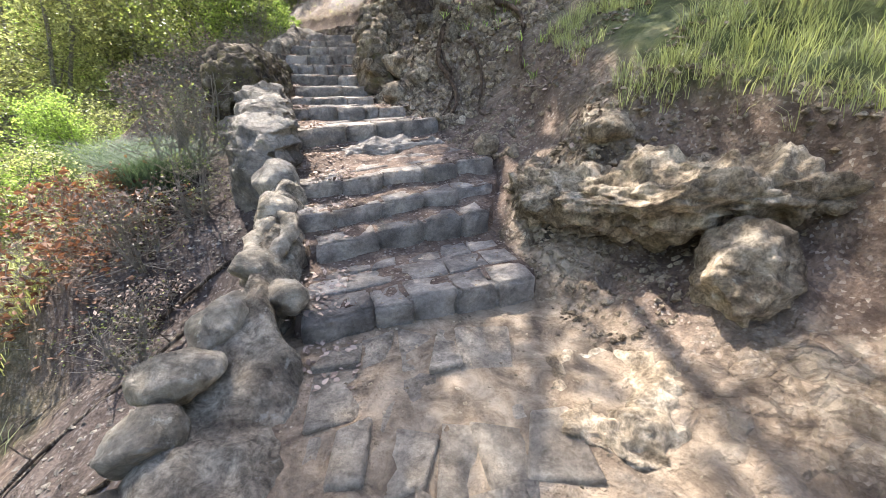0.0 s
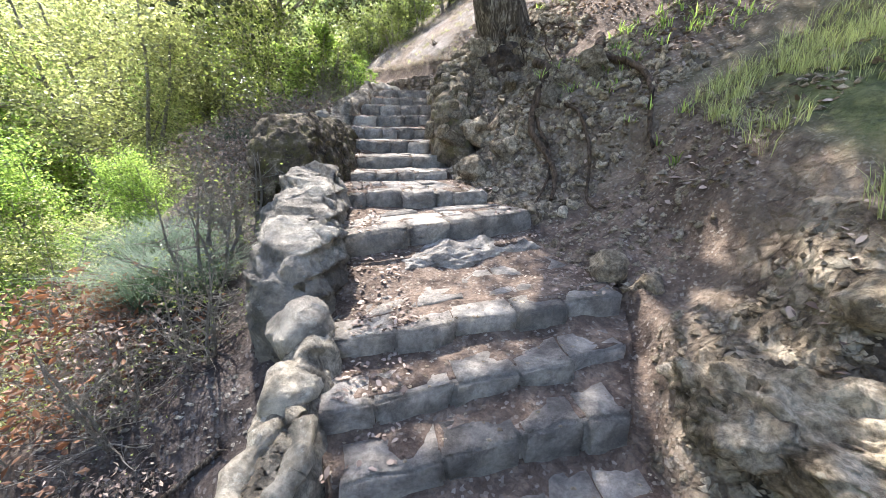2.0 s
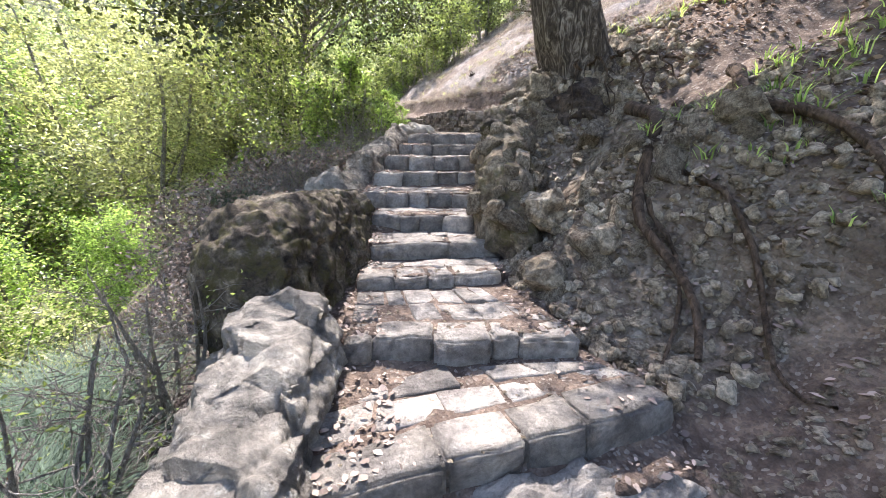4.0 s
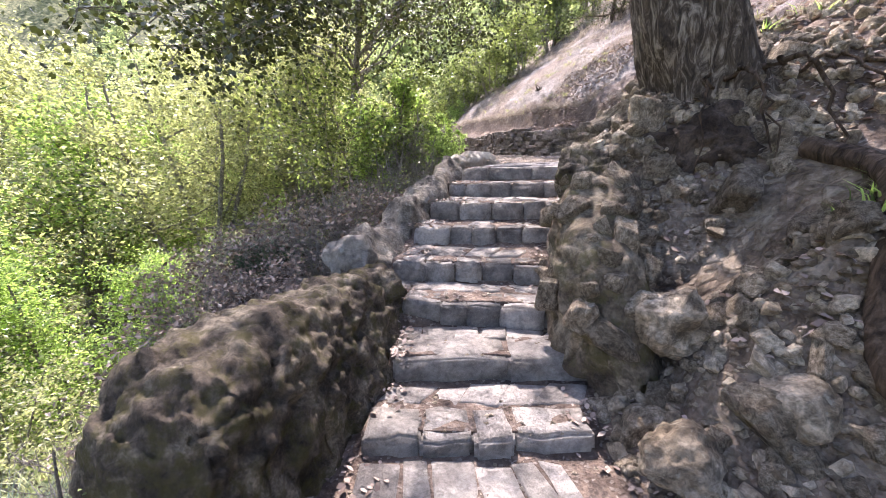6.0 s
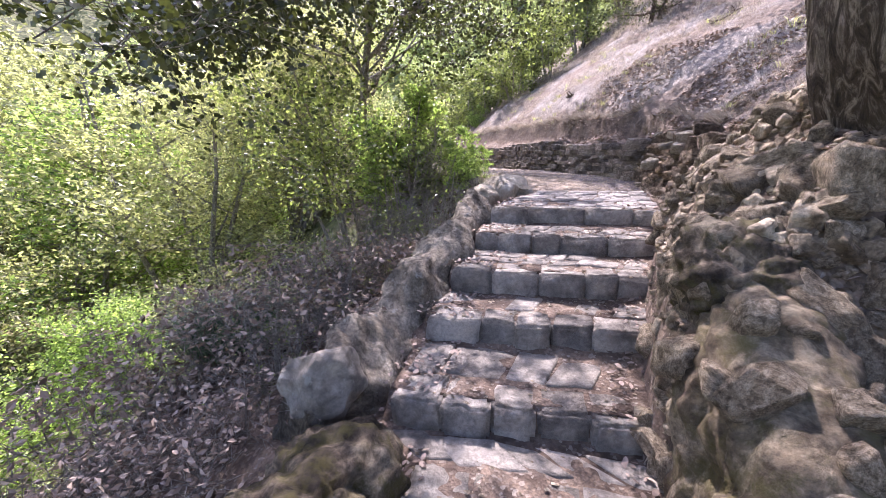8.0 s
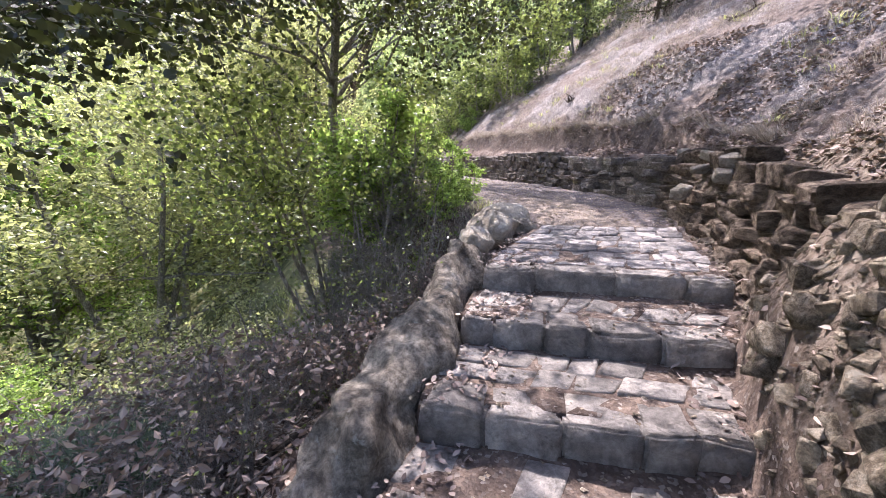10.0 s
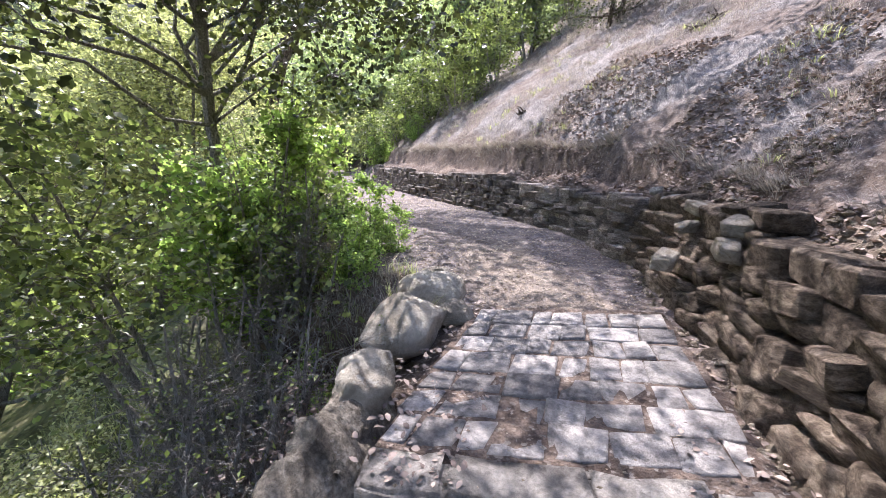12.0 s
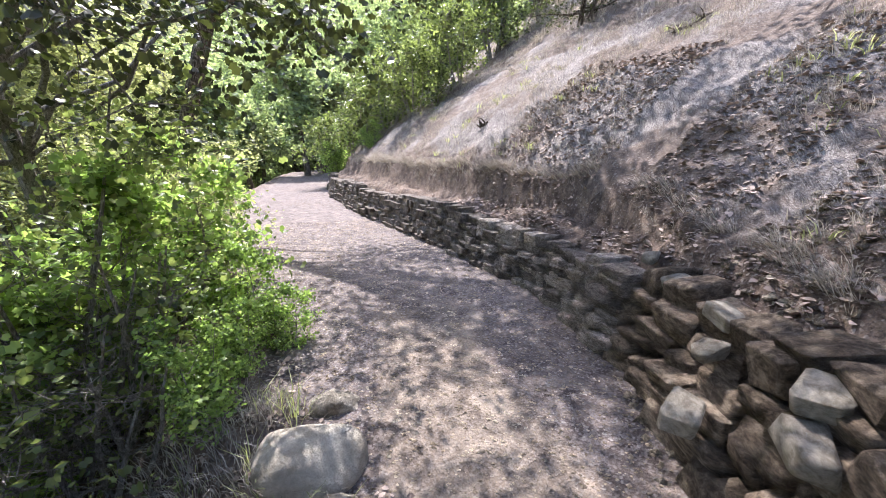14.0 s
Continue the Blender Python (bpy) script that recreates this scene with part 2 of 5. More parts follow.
def bark_material(name, dark, light, scale=1.0):
    m, n, k, b = material(name, 0.95)
    mp = n.new("ShaderNodeMapping")
    mp.inputs["Scale"].default_value = (7 * scale, 7 * scale, 2.2 * scale)
    k.new(coords(n, k), mp.inputs["Vector"])
    ridge = noise_node(n, k, mp.outputs[0], 2.2, 8, 0.7, 1.4)
    c = ramp(n, k, ridge, [(0.36, tuple(0.35 * x for x in dark)), (0.5, dark), (0.66, light)])
    k.new(c, b.inputs["Base Color"])
    bump(n, k, b, ridge, 0.06)
    bump(n, k, b, noise_node(n, k, mp.outputs[0], 14, 4), 0.012)
    return m


BARK = bark_material("oak bark", (0.10, 0.078, 0.058), (0.40, 0.345, 0.275))
TWIG = bark_material("grey twig bark", (0.30, 0.27, 0.235), (0.58, 0.54, 0.48), 3)
ROOT = bark_material("earthy root bark", (0.11, 0.075, 0.05), (0.21, 0.15, 0.105))

# ---------------------------------------------------------------- plan of the way and its ground
# Bank profiles: metres out from the way's edge, metres above its floor.
RIGHT = {
    "low": ((0, 0), (0.35, 0.10), (0.8, 0.36), (1.15, 0.55), (1.28, 1.12), (2.0, 1.55), (5, 3.6), (20, 12), (80, 45), (300, 90)),
    "out": ((0, 0), (0.12, 0.22), (0.55, 0.52), (0.68, 0.82), (0.95, 1.1), (1.6, 1.5), (5, 3.7), (20, 12), (80, 45), (300, 90)),
    "dirt": ((0, 0), (0.25, 0.08), (0.8, 0.42), (1.05, 0.85), (1.3, 1.1), (2.2, 1.6), (5, 3.5), (20, 12), (80, 45), (300, 90)),
    "gully": ((0, 0), (0.22, 0.16), (0.55, 0.55), (0.9, 1.02), (1.35, 1.28), (2.2, 1.7), (5, 3.5), (20, 12), (80, 45), (300, 90)),
    "butt": ((0, 0), (0.05, 0.46), (0.22, 0.82), (0.55, 1.1), (1.1, 1.3), (2.2, 1.8), (5, 3.5), (20, 12), (80, 45), (300, 90)),
    "wall": ((0, 0), (0.42, 0.04), (0.64, 0.66), (0.85, 0.84), (1.2, 1.1), (2.2, 1.8), (5, 4.0), (20, 14), (80, 45), (300, 90)),
    "slope": ((0, 0), (0.27, 0.05), (0.40, 0.64), (0.80, 0.80), (0.88, 1.14), (2.2, 2.3), (5, 4.1), (20, 15), (80, 50), (300, 90)),
}
LEFT = {
    "low": ((0, 0), (0.25, -0.05), (0.6, -0.25), (1.5, -0.7), (4, -2.4), (9, -4.2), (45, -5), (70, 2), (130, 42), (320, 190)),
    "mid": ((0, 0), (0.3, -0.1), (0.7, -0.28), (1.7, -0.62), (2.6, -1.25), (4, -2.4), (9, -4.7), (45, -5), (70, 2), (130, 42), (320, 190)),
    "leafy": ((0, 0), (0.4, -0.06), (1.0, -0.24), (1.9, -0.5), (2.6, -1.0), (4, -2.5), (9, -5.2), (45, -5), (70, 2), (130, 42), (320, 190)),
    "high": ((0, 0), (0.3, -0.1), (0.6, -0.4), (1.5, -1.3), (4, -3.4), (9, -5.4), (45, -5), (70, 2), (130, 42), (320, 190)),
    "verge": ((0, 0), (0.5, 0.02), (1.2, -0.3), (2.5, -1.2), (5, -3.4), (9, -5.8), (45, -5), (70, 2), (130, 42), (320, 190)),
}
# x, y, floor height, half width to the left and right, bank on the right, bank on the left
WAY = [
    (0.60, -14.0, -0.9, 0.8, 0.8, "low", "low"),
    (0.35, -3.0, -0.02, 0.8, 0.8, "low", "low"),
    (0.18, 0.0, 0.16, 0.78, 0.80, "low", "low"),
    (0.05, 1.5, 0.29, 0.74, 0.80, "low", "low"),
    (-0.05, 1.97, 0.31, 0.70, 0.72, "low", "low"),
    (-0.22, 2.66, 0.45, 0.66, 0.66, "out", "low"),
    (-0.28, 3.29, 0.75, 0.86, 0.84, "out", "mid"),
    (-0.68, 4.17, 1.03, 0.72, 0.76, "dirt", "mid"),
    (-1.02, 4.72, 1.22, 0.62, 0.66, "dirt", "mid"),
    (-1.40, 5.50, 1.36, 0.52, 0.56, "gully", "mid"),
    (-1.50, 5.92, 1.42, 0.52, 0.54, "gully", "mid"),
    (-1.86, 6.63, 1.74, 0.60, 0.54, "butt", "leafy"),
    (-1.97, 7.74, 2.07, 0.66, 0.62, "butt", "leafy"),
    (-1.96, 8.45, 2.25, 0.72, 0.66, "butt", "high"),
    (-1.95, 8.95, 2.42, 0.80, 0.74, "wall", "high"),
    (-2.02, 10.77, 2.60, 0.72, 0.70, "wall", "high"),
    (-2.40, 11.6, 2.70, 1.02, 0.98, "wall", "verge"),
    (-3.05, 12.7, 2.77, 1.35, 1.20, "slope", "verge"),
    (-4.75, 14.45, 2.85, 1.35, 1.20, "slope", "verge"),
    (-7.65, 17.45, 2.93, 1.25, 1.15, "slope", "verge"),
    (-10.2, 20.6, 3.00, 1.20, 1.15, "slope", "verge"),
    (-13.4, 25.8, 3.12, 1.1, 1.1, "slope", "verge"),
    (-18.0, 34.0, 3.4, 1.2, 1.2, "slope", "verge"),
    (-20.0, 80.0, 5.0, 1.3, 1.3, "slope", "verge"),
]
WX = np.array([w[:2] for w in WAY])
SEG = np.diff(WX, axis=0)
SEG_LEN = np.hypot(SEG[:, 0], SEG[:, 1])
WS = np.r_[0, np.cumsum(SEG_LEN)]


def along(x, y):
    """Distance along the way, and across it from its middle (right is plus)."""
    p = np.stack([x, y], -1).astype(float)
    dists, places, sides = [], [], []
    for i in range(len(SEG)):
        d = SEG[i] / SEG_LEN[i]
        q = p - WX[i]
        a = q @ d
        lo = -1e9 if i == 0 else 0.0
        hi = 1e9 if i == len(SEG) - 1 else SEG_LEN[i]
        a2 = np.clip(a, lo, hi)
        dists.append(np.sqrt(((q - a2[:, None] * d) ** 2).sum(1)))
        places.append(WS[i] + a2)
        sides.append(np.sign(q[:, 0] * d[1] - q[:, 1] * d[0]))
    dists, places, sides = np.array(dists), np.array(places), np.array(sides)
    near, n = dists.argmin(0), np.arange(len(p))
    best = dists[near, n]
    w = np.exp(-(dists - best) / (0.02 + 0.14 * best))
    return (w * places).sum(0) / w.sum(0), best * sides[near, n]


def bank(table, which, s, d):
    """Height over the way's floor at d metres out from its edge."""
    col = np.stack([np.interp(d, *zip(*table[w[which]])) for w in WAY], 0)
    i = np.clip(np.searchsorted(WS, s) - 1, 0, len(WS) - 2)
    f = np.clip((s - WS[i]) / (WS[i + 1] - WS[i]), 0, 1)
    n = np.arange(len(s))
    return col[i, n] * (1 - f) + col[i + 1, n] * f


def plan(x, y):
    """Smooth ground: height, s, u, metres beyond the right edge, metres beyond the left edge."""
    x, y = np.atleast_1d(np.asarray(x, float)), np.atleast_1d(np.asarray(y, float))
    s, u = along(x, y)
    z = np.interp(s, WS, [w[2] for w in WAY])
    wl, wr = np.interp(s, WS, [w[3] for w in WAY]), np.interp(s, WS, [w[4] for w in WAY])
    r, l = np.maximum(u - wr, 0), np.maximum(-u - wl, 0)
    head = 0.5 * np.clip(y - 38, 0, 160)
    return z + bank(RIGHT, 5, s, r) * (r > 0) + bank(LEFT, 6, s, l) * (l > 0) + head, s, u, r, l


def rough(x, y, z, s, r, l):
    """Relief of the ground: lumps on the banks, ripples on the way."""
    bank_amp = np.clip(r / 0.25, 0, 1) * 0.10 + np.clip(l / 0.4, 0, 1) * 0.08 + np.clip((r + l - 4) / 30, 0, 1) * 1.0
    rocky = np.clip(r / 0.15, 0, 1) * np.clip((2.2 - r) / 0.8, 0, 1)
    out = np.zeros(len(x))
    for i in range(len(x)):
        p = Vector((x[i], y[i], z[i]))
        q = noise.fractal(p * 1.7, 0.9, 2.1, 5)
        e = 0.012 * noise.noise(p * 9) + 0.006 * noise.noise(p * 24)
        if rocky[i] > 0:
            c = noise.ridged_multi_fractal(p * 2.6, 0.9, 2.2, 4, 1.0, 2.0) - 1.1
            d = noise.voronoi(p * 4.5 + 0.6 * noise.noise_vector(p * 3))[0]
            e += rocky[i] * (0.03 * c + 0.085 * (0.45 - d[0]) + 0.03 * (0.4 - noise.voronoi(p * 13)[0][0]))
        out[i] = bank_amp[i] * q + e
    return out


def ground_at(x, y):
    z, s, u, r, l = plan(x, y)
    return float(z[0] + rough(np.array([x]), np.array([y]), z, s, r, l)[0])


def spaced(lo, hi, step, low_end, high_end, growth=1.16):
    """Coordinates: even inside, growing apart outside."""
    mid = list(np.arange(lo, hi, step))
    a, d = [lo], step
    while a[-1] > low_end:
        d *= growth
        a.append(a[-1] - d)
    b, d = [mid[-1]], step
    while b[-1] < high_end:
        d *= growth
        b.append(b[-1] + d)
    return np.array(a[:0:-1] + mid + b[1:])


def build_ground():
    gx, gy = spaced(2.1, 2.3, 0.05, 2.1, 330, 1.11), spaced(-0.5, 0, 0.055, -330, 0, 1.10)
    west, north = np.arange(-13.0, -4.2, 0.11), np.arange(13.5, 25.0, 0.11)
    far_w, far_n = -13.0 - np.cumsum(0.12 * 1.13 ** np.arange(1, 52)), 25.0 + np.cumsum(0.12 * 1.13 ** np.arange(1, 52))
    gx = np.r_[far_w[::-1], west, np.arange(-4.2, 2.1, 0.05), gx[gx >= 2.1]]
    gy = np.r_[gy[gy < -0.001], np.arange(0, 13.5, 0.055), north, far_n]
    X, Y = np.meshgrid(gx, gy)
    x, y = X.ravel(), Y.ravel()
    z, s, u, r, l = plan(x, y)
    z = z + rough(x, y, z, s, r, l)
    nx, ny = len(gx), len(gy)
    idx = np.arange(nx * ny).reshape(ny, nx)
    faces = np.stack([idx[:-1, :-1], idx[:-1, 1:], idx[1:, 1:], idx[1:, :-1]], -1).reshape(-1, 4)
    me = bpy.data.meshes.new("ground")
    me.from_pydata(np.stack([x, y, z], 1).tolist(), [], faces.tolist())
    s_top = WS[15]
    wob = np.array([noise.noise(Vector((a * 0.8, b * 0.8, 3.1))) for a, b in zip(x, y)])
    gravel = np.clip(1 - (r + l * 0.7) / 0.5 + 0.4 * wob, 0, 1) * (np.clip((s - s_top + 0.5) / 0.8, 0, 1))
    patch = np.clip((0.55 - np.abs(u + 0.1) + 0.3 * wob) / 0.3, 0, 0.5) * np.clip((s - s_top + 0.1) / 0.2, 0, 1) * np.clip((s_top + 2.6 - s) / 1.0, 0, 1)
    dust = np.clip(1 - (r + l * 0.7) / 0.5 + 0.5 * wob, 0, 1) * np.clip((WS[5] - s) / 0.5, 0, 1)
    low = np.clip((WS[7] - s) / 1.2, 0, 1)
    stairs = np.clip((WS[15] - s) / 0.8, 0, 1)
    rock = np.clip((r - 0.02) / 0.2, 0, 1) * (low * np.clip(0.35 + 1.6 * wob, 0, 1) * np.clip((1.0 - r) / 0.25, 0, 1) + (1 - low) * stairs * np.clip(0.55 + 1.2 * wob, 0, 1) * np.clip((1.5 - r) / 0.5, 0, 1))
    dry = np.clip((r - 0.9 + 0.3 * wob) / 0.5, 0, 1) * np.clip((s - WS[12]) / 2, 0, 1)
    above = z - np.interp(s, WS, [w[2] for w in WAY])
    green = np.clip((above - 1.12 + 0.1 * wob) / 0.15, 0, 1) * (r > 0.3) * np.clip((WS[8] - s) / 1.5, 0, 1)
    green = np.maximum(green, np.clip((l - 1.9 + 0.9 * wob) / 0.8, 0, 0.9))
    green = np.maximum(green, np.clip((r - 25) / 10, 0, 1))
    # Mask of the lower left slope's dark soil and its painted shade.
    shaded_soil = np.clip(l / 0.25, 0, 1) * np.clip((WS[10] - s) / 1.0, 0, 1) * np.clip((1.9 + 0.5 * wob - l) / 0.5, 0, 1)
    for name, values in (("shaded_soil", shaded_soil), ("dust", np.maximum(dust, patch)), ("gravel", gravel), ("rock", np.clip(rock, 0, 1)), ("dry", dry), ("green", green)):
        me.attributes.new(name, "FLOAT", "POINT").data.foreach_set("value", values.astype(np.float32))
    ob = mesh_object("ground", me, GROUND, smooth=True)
    tagged(ob, "brown earth and tan rock hillside with gravel way and dry grass", "ground", kind="structure")


build_ground()


# ---------------------------------------------------------------- stones
def block(bm, c, jit, rnd, bevel=0.018, lift=0.0, lumpy=False):
    """A roughly squared stone from four plan corners (x, y, top, bottom)."""
    top, bot = [], []
    for x, y, zt, zb in c:
        dx, dy = rnd.uniform(-jit, jit), rnd.uniform(-jit, jit)
        top.append(bm.verts.new((x + dx, y + dy, zt + lift + rnd.uniform(-jit, jit) * 0.5)))
        bot.append(bm.verts.new((x + dx * 0.3, y + dy * 0.3, zb)))
    fs = [bm.faces.new(top), bm.faces.new(bot[::-1])]
    for i in range(4):
        j = (i + 1) % 4
        fs.append(bm.faces.new((top[j], top[i], bot[i], bot[j])))
    bmesh.ops.recalc_face_normals(bm, faces=fs)
    edges = [e for e in bm.edges if e.verts[0] in top or e.verts[1] in top]
    if lumpy:
        bmesh.ops.bevel(bm, geom=edges, offset=bevel * rnd.uniform(0.8, 1.5), segments=2, affect="EDGES")
        bmesh.ops.subdivide_edges(bm, edges=[e for e in bm.edges if e.calc_length() > 0.07], cuts=2, use_grid_fill=True)
        for v in bm.verts:
            v.co += 0.020 * noise.noise_vector(v.co * 5) + 0.016 * noise.noise_vector(v.co * 13)
        return
    bmesh.ops.bevel(bm, geom=edges, offset=bevel, segments=1, affect="EDGES")
    for v in bm.verts:
        v.co += 0.008 * noise.noise_vector(v.co * 11)


def lerp(a, b, f):
    return tuple(p + (q - p) * f for p, q in zip(a, b))


def pave(parent, name, front, back, rows, across, thick, mat, seed, jit=0.012, gap=0.012, skip=0.0, bevel=0.014, push=0.0, lumpy=False, uneven=0.009):
    """Rows of stones between two lines, each line a pair of points (x, y, z)."""
    rnd = random.Random(seed)
    cuts = [0.0]
    for i in range(rows):
        cuts.append(cuts[-1] + rnd.uniform(0.8, 1.2))
    cuts = [c / cuts[-1] for c in cuts]
    for r in range(rows):
        a0, a1 = lerp(front[0], back[0], cuts[r]), lerp(front[1], back[1], cuts[r])
        b0, b1 = lerp(front[0], back[0], cuts[r + 1]), lerp(front[1], back[1], cuts[r + 1])
        n = max(2, across + rnd.choice((-1, 0, 0, 1)))
        w = [rnd.uniform(0.65, 1.4) for _ in range(n)]
        tot, acc = sum(w), 0.0
        depth = math.dist(a0[:2], b0[:2])
        width = math.dist(a0[:2], a1[:2])
        g, h = gap / max(width, 0.1), gap / max(depth, 0.05)
        for k in range(n):
            f0, f1 = acc / tot + g, (acc + w[k]) / tot - g
            acc += w[k]
            if rnd.random() < skip:
                continue
            h2 = 1 - h - rnd.uniform(0, 0.06)
            pts = [lerp(lerp(a0, a1, f0), lerp(b0, b1, f0), h), lerp(lerp(a0, a1, f1), lerp(b0, b1, f1), h),
                   lerp(lerp(a0, a1, f1), lerp(b0, b1, f1), h2), lerp(lerp(a0, a1, f0), lerp(b0, b1, f0), h2)]
            if push:
                d = (Vector(pts[0]) - Vector(pts[3])).normalized() * rnd.uniform(-push, push * 0.6)
                e = (Vector(pts[0]) - Vector(pts[3])).normalized() * rnd.uniform(-push, push * 0.6)
                pts[0], pts[1] = tuple(Vector(pts[0]) + d), tuple(Vector(pts[1]) + (d + e) / 2)
            bm = bmesh.new()
            block(bm, [(p[0], p[1], p[2], p[2] - thick) for p in pts], jit, rnd, bevel, rnd.uniform(-uneven, uneven), lumpy)
            part(name, bm, mat, parent, smooth=True)


def bed(parent, fl, fr, br, bl, sink, drop, cover=0.0):
    """The earth of a tread, behind and between its stones."""
    nx, ny = 26, 12
    verts, faces = [], []
    for j in range(ny + 1):
        for i in range(nx + 1):
            p = lerp(lerp(fl, fr, i / nx), lerp(bl, br, i / nx), j / ny)
            q = Vector(p)
            z = p[2] - sink + 0.012 * noise.noise(q * 7) + 0.007 * noise.noise(q * 21)
            if cover:
                deep = min(1.0, max(0.0, (j / ny - 0.12) / 0.5))
                z += 0.05 * max(0.0, j / ny - 0.7) / 0.3 + deep * (cover + 0.030 * noise.noise(q * 3.1) + 0.012 * noise.noise(q * 9))
            if j == 0 or i in (0, nx):
                z -= drop
            verts.append((p[0], p[1], z))
    for j in range(ny):
        for i in range(nx):
            a = j * (nx + 1) + i
            faces.append((a, a + 1, a + nx + 2, a + nx + 1))
    return raw("earth_bed", verts, faces, GROUND, parent, "packed brown earth with stone chips", smooth=True)


def rock_mesh(size, seed, cuts=9, detail=4, lump=0.16, fine=0.03, cell=0.06):
    """A boulder: a ball cut by random planes, then weathered."""
    rnd = random.Random(seed)
    bm = bmesh.new()
    bmesh.ops.create_icosphere(bm, subdivisions=detail, radius=1.0)
    planes = []
    for _ in range(cuts):
        d = Vector((rnd.gauss(0, 1), rnd.gauss(0, 1), rnd.gauss(0.1, 1))).normalized()
        planes.append((d, rnd.uniform(0.62, 0.9)))
    off = Vector((rnd.uniform(0, 50), rnd.uniform(0, 50), rnd.uniform(0, 50)))
    mean = (size[0] * size[1] * size[2]) ** (1 / 3)
    for v in bm.verts:
        p = v.co.copy()
        for d, h in planes:
            over = p.dot(d) - h
            if over > 0:
                p -= d * over * 0.88
        out = Vector((p.x / size[0], p.y / size[1], p.z / size[2])).normalized()
        q = Vector((p.x * size[0], p.y * size[1], p.z * size[2]))
        w = q / mean + off
        push = lump * noise.fractal(w * 1.3, 1.0, 2.0, 3) + fine * noise.fractal(w * 5, 0.7, 2.1, 5)
        push += cell * (0.45 - noise.voronoi(w * 3.2)[0][0]) + 0.4 * cell * (0.45 - noise.voronoi(w * 8)[0][0])
        v.co = q + out * push * mean
    return bm


# Lips of the fifteen steps: left x, y, z, right x, y, z; then rows of stones on the tread and stones a row.
STEPS = [
    ((-0.70, 1.72, 0.43), (0.62, 2.20, 0.49), 3, 6),
    ((-0.80, 2.41, 0.58), (0.38, 2.90, 0.70), 1, 6),
    ((-0.98, 2.61, 0.72), (0.46, 3.28, 0.82), 1, 7),
    ((-1.10, 2.94, 0.85), (0.50, 3.60, 0.98), 2, 6),
    ((-1.12, 3.70, 1.02), (0.00, 4.32, 1.08), 1, 3),
    ((-1.34, 3.76, 1.18), (-0.02, 4.58, 1.25), 3, 6),
    ((-1.62, 4.52, 1.35), (-0.42, 4.86, 1.36), 2, 6),
    ((-1.86, 5.22, 1.44), (-0.90, 5.60, 1.44), 1, 5),
    ((-1.96, 5.66, 1.58), (-0.96, 6.08, 1.58), 1, 5),
    ((-2.16, 6.12, 1.74), (-1.04, 6.42, 1.74), 1, 6),
    ((-2.44, 6.50, 1.90), (-1.32, 6.78, 1.89), 2, 6),
    ((-2.56, 7.10, 2.06), (-1.30, 7.36, 2.06), 2, 7),
    ((-2.62, 7.62, 2.24), (-1.32, 7.88, 2.24), 2, 7),
    ((-2.68, 8.25, 2.40), (-1.28, 8.50, 2.39), 2, 7),
    ((-2.74, 8.82, 2.56), (-1.18, 9.10, 2.56), 8, 7),
]
LANDING_END = ((-2.66, 10.62, 2.625), (-1.36, 10.90, 2.635))


def shifted(p, q, d, dz=0.0):
    """The line p, q moved d metres up the way."""
    v = Vector((q[0] - p[0], q[1] - p[1], 0)).normalized()
    n = Vector((-v.y, v.x, 0)) * d
    return (p[0] + n.x, p[1] + n.y, p[2] + dz), (q[0] + n.x, q[1] + n.y, q[2] + dz)


